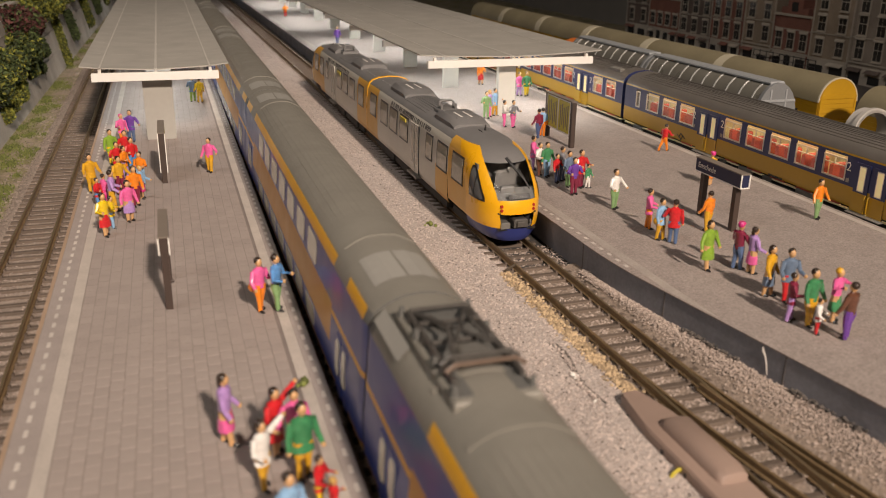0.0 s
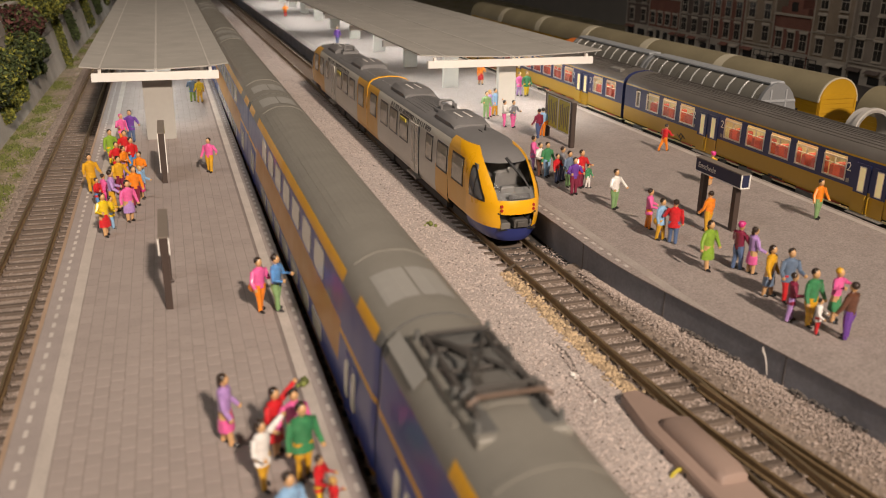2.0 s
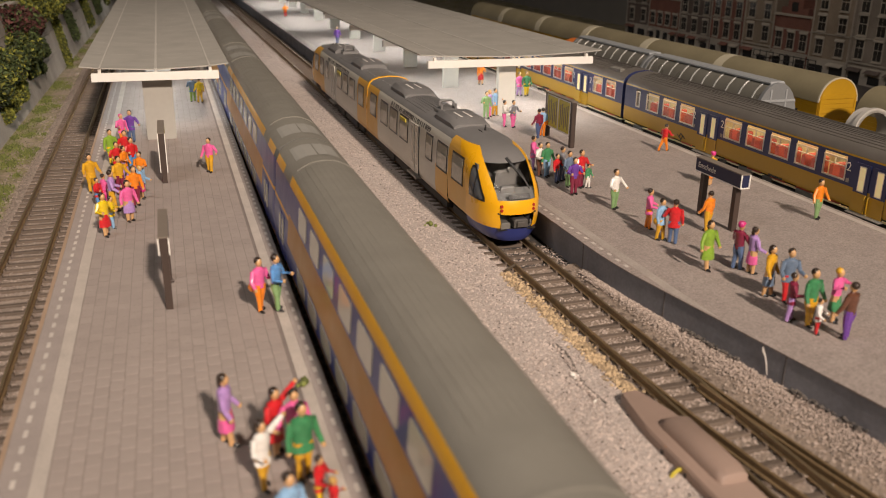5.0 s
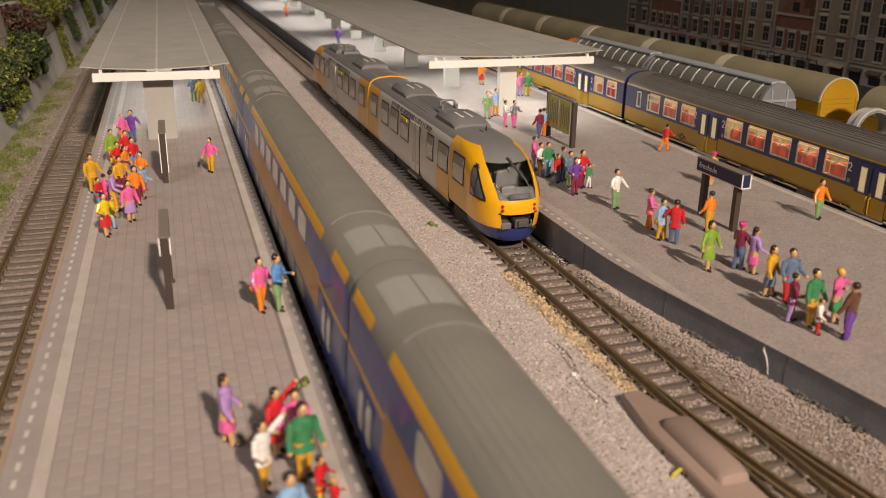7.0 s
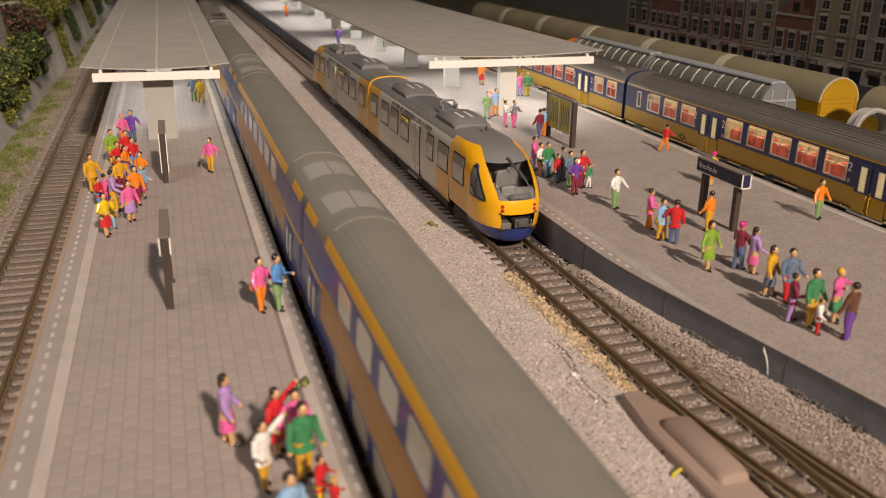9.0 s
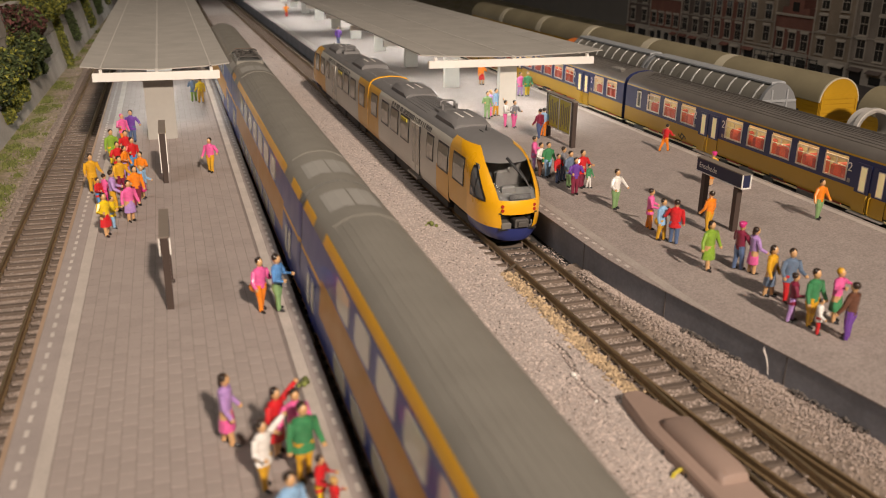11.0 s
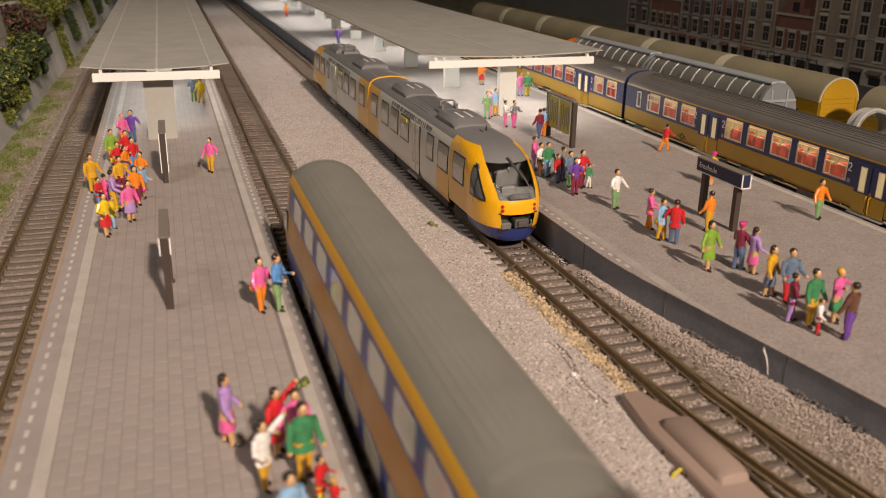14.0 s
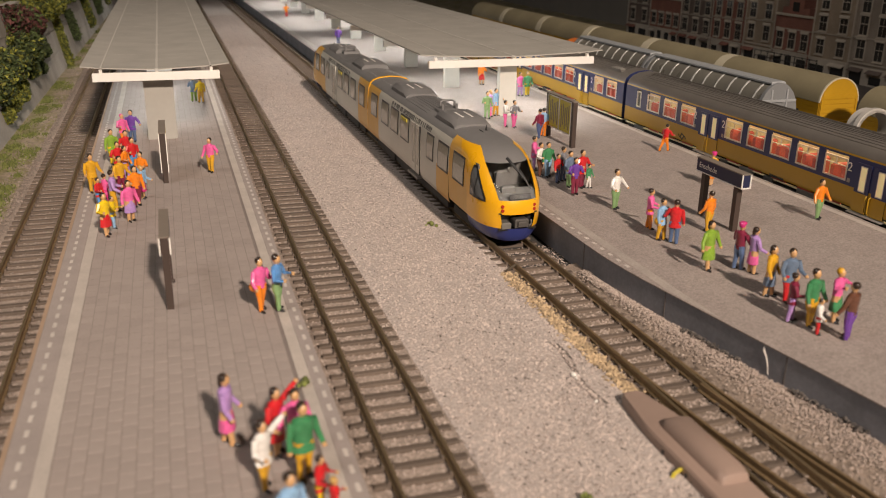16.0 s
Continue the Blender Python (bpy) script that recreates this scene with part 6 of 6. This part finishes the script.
def figurine(x, y, z, turn, top, legs, hair="hair", tall=20.0, arms=None, bend=None, stride=None, skirt=None, lean=0.0, bag=None, hat=False, fat=1.1):
    """One cast figure: shoes, legs, trunk, arms, head and hair in a single mesh, facing -y before it is turned."""
    k = tall / 20.0
    rng = random.Random(int(x * 7 + y * 13))
    if arms is None:
        arms, bend = rng.choice((((14, 12), (15, 40)), ((28, 26), (92, 95)), ((10, 22), (20, 96)), ((24, 10), (100, 25)), ((16, 18), (60, 70))))
    bend = bend or (25, 25)
    stride = rng.choice((0.4, 0.8, 1.3, -0.9)) if stride is None else stride
    mats = [paint("black"), paint(legs), paint(top), paint("skin"), paint(hair), paint(skirt or legs), paint(bag or top)]
    g = Geo()
    f = fat

    def P(a, b, c):
        return (a * k, (b + lean * c) * k, c * k)

    for s in (-1, 1):
        o = stride * s
        g.tube([P(s * 1.25, o - 0.1, 0.55), P(s * 1.3, o - 1.2, 0.5), P(s * 1.35, o - 2.0, 0.4)], [0.75 * k, 0.8 * k, 0.45 * k], 0, 7, 0.7)
        g.tube([P(s * 1.25, o, 0.5), P(s * 1.2, o * 0.8, 3.0), P(s * 1.15, o * 0.45 - 0.2, 5.4), P(s * 1.05, 0.1, 8.4), P(s * 0.9, 0, 10.2)],
               [0.78 * k, 0.85 * k, 1.02 * k, 1.35 * k * f, 1.35 * k * f], 1 if not skirt else 3, 8)
    if skirt:
        g.tube([P(0, 0, 4.6), P(0, 0, 7.0), P(0, 0, 10.6)], [2.7 * k * f, 2.5 * k * f, 1.75 * k * f], 5, 10, 0.75)
    if not skirt and rng.random() < 0.65:
        g.tube([P(0, 0, 7.6), P(0, 0.05, 8.6), P(0, 0.1, 10.2)], [2.45 * k * f, 2.35 * k * f, 2.05 * k * f], 2, 10, 0.72)
    g.tube([P(0, -0.1, 15.9), P(0, -0.15, 16.7)], [1.25 * k, 0.95 * k], 6 if rng.random() < 0.5 else 2, 9, 0.85)
    g.tube([P(0, 0, 8.8), P(0, 0.1, 10.4), P(0, 0.1, 12.2), P(0, 0, 14.2), P(0, 0, 15.6), P(0, 0, 16.5)],
           [2.0 * k * f, 2.15 * k * f, 2.1 * k * f, 2.5 * k * f, 2.25 * k * f, 0.8 * k], 2, 10, 0.68)
    for s, a, b in ((-1, arms[0], bend[0]), (1, arms[1], bend[1])):
        sh = Vector(P(s * 2.3 * f, 0, 15.3))
        ua = Vector((s * math.sin(radians(a)), -0.25 * math.sin(radians(b)), -math.cos(radians(a)))) * 3.7 * k
        el = sh + ua
        fa = Vector((s * math.sin(radians(a)) * (0.5 if b < 80 else -0.5), -math.sin(radians(b)), -math.cos(radians(a)) * math.cos(radians(b)))) * 3.4 * k
        hd = el + fa
        g.tube([tuple(sh), tuple(sh.lerp(el, 0.5)), tuple(el), tuple(el.lerp(hd, 0.9))], [0.95 * k, 0.9 * k, 0.8 * k, 0.62 * k], 2, 7)
        g.ball(tuple(hd), 0.72 * k, 3, 6)
    g.tube([P(0, 0, 16.0), P(0, -0.1, 17.2)], [0.75 * k, 0.7 * k], 3, 7)
    g.ball(P(0, -0.15, 18.2), 1.35 * k, 3, 10, (0.9, 1.0, 1.2))
    g.ball(P(0, 0.25, 18.75), 1.42 * k, 4, 10, (0.98, 0.98, 0.95))
    if hair == "hair" and skirt:
        g.ball(P(0, 0.9, 17.6), 1.0 * k, 4, 8, (1.0, 0.8, 1.4))
    if hat:
        g.tube([P(0, 0, 19.3), P(0, 0, 20.1)], [1.7 * k, 1.2 * k], 4, 9)
    if bag:
        g.ball(P(-3.0, 0.4, 9.6), 1.6 * k, 6, 8, (0.7, 1.1, 1.1))
    word = SHADES.get(top, top)
    low = SHADES.get(skirt or legs, skirt or legs)
    cut = "skirt" if skirt else "trousers"
    return thing("toy_figure", at(x, y, z, turn), f"painted toy figure, {word} top and {low} {cut}", "toy figure",
                 group="toy figures", geo=g, mats=mats, smooth=True)


def crowd():
    E, W = 10.05, 9.05
    F = figurine
    # broad platform
    F(154, 366, E, 20, "white", "sage", arms=(25, 40), bend=(70, 30))
    F(154.4, 334, E, 60, "pink", "orange", arms=(30, 30), bend=(80, 60), tall=19)
    F(151.5, 318.5, E, 20, "pale_blue", "ochre", tall=19, bag="ochre")
    F(154.5, 313, E, 150, "red", "denim", arms=(12, 30), bend=(20, 70))
    F(151, 281.5, E, 15, "lime", "sage", skirt="lime", arms=(25, 22), bend=(15, 20), tall=20.5, fat=1.15)
    F(178.8, 324, E, 200, "orange", "ochre", tall=19)
    F(163, 278.5, E, 100, "wine", "denim", hair="magenta", hat=True)
    F(165.5, 273, E, 80, "lilac", "skin", skirt="pink", tall=19.5)
    F(157.5, 251.5, E, 30, "ochre", "slate", skirt="slate", arms=(15, 10), tall=20)
    F(161, 245.5, E, -10, "slate", "red", arms=(15, 15), bend=(60, 75), tall=20.5, fat=1.1)
    F(150.5, 230, E, 60, "wine", "lilac", tall=18)
    F(154.5, 225, E, 10, "green", "ochre", tall=21, fat=1.1, arms=(12, 18))
    F(152.5, 218.5, E, 40, "white", "red", tall=13)
    F(165, 225.5, E, 30, "pink", "skin", skirt="green", arms=(75, 60), bend=(120, 90), tall=20, hair="ochre")
    F(159.5, 212.5, E, 200, "brown", "purple", arms=(15, 30), tall=20.5, fat=1.1)
    F(240.5, 327, E, 10, "orange", "sage", arms=(28, 28), bend=(20, 25), tall=19.5, fat=1.05)
    F(241.2, 469, E, 110, "red", "orange", stride=3.2, lean=-0.12, arms=(35, 30), bend=(80, 60), tall=17)
    F(224.8, 392, E, 190, "ochre", "skin", skirt="orange", tall=18.5, hair="magenta", hat=True)
    F(142.5, 432, E, 30, "white", "brown", tall=19)
    F(146.0, 430, E, 10, "green", "pale_blue", tall=19.5)
    F(144.5, 446, E, 60, "pink", "lilac", tall=19.5, arms=(30, 35), bend=(40, 60))
    F(146.2, 417, E, 20, "red", "navy", tall=16)
    F(149, 408, E, 10, "slate", "sage", tall=19.5)
    F(150.5, 420, E, 60, "grey", "navy", tall=19)
    F(145.5, 394, E, 0, "purple", "wine", tall=19.5, fat=1.05)
    F(154.5, 405, E, 20, "red", "wine", tall=20.5, fat=1.15)
    F(158, 403.5, E, 30, "green", "white", tall=13)
    F(180, 522, E, 200, "wine", "navy", tall=19.5)
    F(185, 527, E, 150, "pale_blue", "orange", tall=19, bag="orange")
    F(215.8, 737, E, 0, "orange", "skin", skirt="red", tall=19.5)
    F(228, 676, E, 20, "pink", "lilac", tall=19.5)
    F(233.7, 674, E, -10, "green", "yellow", tall=20)
    F(178.5, 600, E, 30, "pale_blue", "ochre", tall=20)
    F(171, 561, E, 60, "white", "pink", tall=18.5)
    F(176, 557, E, 20, "grey", "pink", tall=19)
    F(168.9, 592, E, 0, "sage", "sage", tall=19.5)
    F(173.5, 598, E, 40, "lilac", "pink", tall=19.5, hair="blond")
    F(135, 1431, E, 0, "orange", "red", tall=20)
    F(149, 1065, E, 0, "purple", "navy", tall=20)
    # narrow paved platform
    F(-24.0, 289.5, W, 35, "pink", "orange", arms=(20, 14), bend=(50, 95), tall=20, bag="orange")
    F(-18.2, 288.5, W, 60, "blue", "sage", arms=(26, 28), bend=(95, 95), tall=21, fat=1.1)
    F(-41.4, 205, W, 75, "lilac", "ochre", skirt="pink", tall=20.5, arms=(12, 12), bend=(30, 40))
    F(-29.6, 197, W, 40, "red", "brown", skirt="red", arms=(20, 125), bend=(60, 15), tall=19)
    F(-25.0, 195, W, 10, "pink", "ochre", tall=19, arms=(30, 15), bend=(40, 30))
    F(-24.6, 184.5, W, 20, "green", "ochre", tall=21, fat=1.2)
    F(-34.4, 183, W, 40, "white", "ochre", arms=(20, 120), bend=(80, 15), tall=18.5)
    F(-31.2, 158, W, 30, "pale_blue", "slate", tall=20)
    F(-22.8, 171, W, 60, "red", "yellow", tall=14.5)
    F(-20.8, 164, W, 90, "red", "red", tall=13, hair="blond")
    F(-30.6, 488.5, W, -30, "pink", "ochre", arms=(15, 45), bend=(30, 70), tall=19.5)
    F(-31.5, 713, W, 170, "slate", "lime", tall=20)
    F(-26.4, 707, W, 200, "yellow", "ochre", tall=19.5)
    F(-80, 388.5, W, 40, "yellow", "skin", skirt="red", tall=19.5)
    F(-77.6, 399, W, 70, "yellow", "pale_blue", tall=15)
    F(-70.5, 407.5, W, 30, "pink", "skin", skirt="lilac", tall=19.5, arms=(20, 15))
    F(-68.3, 432, W, 20, "orange", "wine", tall=20)
    F(-65.8, 444, W, 60, "pale_blue", "ochre", skirt="magenta", tall=17, hair="blond")
    F(-76.0, 454, W, 30, "ochre", "wine", tall=20)
    F(-85.3, 433, W, 60, "red", "blue", tall=15)
    F(-78.4, 426, W, 90, "lilac", "ochre", tall=20)
    F(-90.0, 462, W, 20, "ochre", "ochre", tall=20)
    F(-82.5, 436, W, 120, "pink", "magenta", tall=16)
    F(-78.5, 492, W, 20, "red", "ochre", tall=19, hair="hair")
    F(-71.3, 499, W, 30, "red", "blue", tall=19.5, fat=1.1)
    F(-75.0, 516, W, 10, "red", "pale_blue", tall=20)
    F(-74.8, 486, W, 60, "orange", "lilac", tall=18)
    F(-66.5, 470, W, -20, "orange", "pale_blue", tall=18)
    F(-83.0, 521, W, 20, "lime", "yellow", tall=20)
    F(-73.8, 576, W, -10, "purple", "denim", arms=(18, 40), bend=(20, 70), tall=20.5, fat=1.1)
    F(-79.0, 572, W, 30, "pink", "orange", tall=19, hair="pink")


crowd()


def motions():
    """The double-deck train rolls towards the viewer and leaves; times in seconds, way in millimetres."""
    way = [(0, 0), (0.7, 0), (1, 0.6), (1.5, 5.7), (2, 13), (2.5, 22), (3, 35), (3.5, 54), (4, 75), (4.2, 84), (5.2, 140), (6.3, 222), (6.5, 239), (7, 280.6), (7.5, 334), (8, 389), (8.5, 445), (9, 504),
           (9.2, 530), (10.2, 674), (11.3, 857), (11.5, 892), (12, 981), (12.5, 1072), (13, 1165), (13.5, 1259), (14, 1355), (14.5, 1452), (15, 1580), (15.5, 1690), (16, 1800)]
    a = 0.25
    walk(DOUBLE_DECK, [(t, at(8.6 + 1.03 * math.sin(radians(a)) * s, -1.03 * math.cos(radians(a)) * s, 0, a)) for t, s in way])


motions()
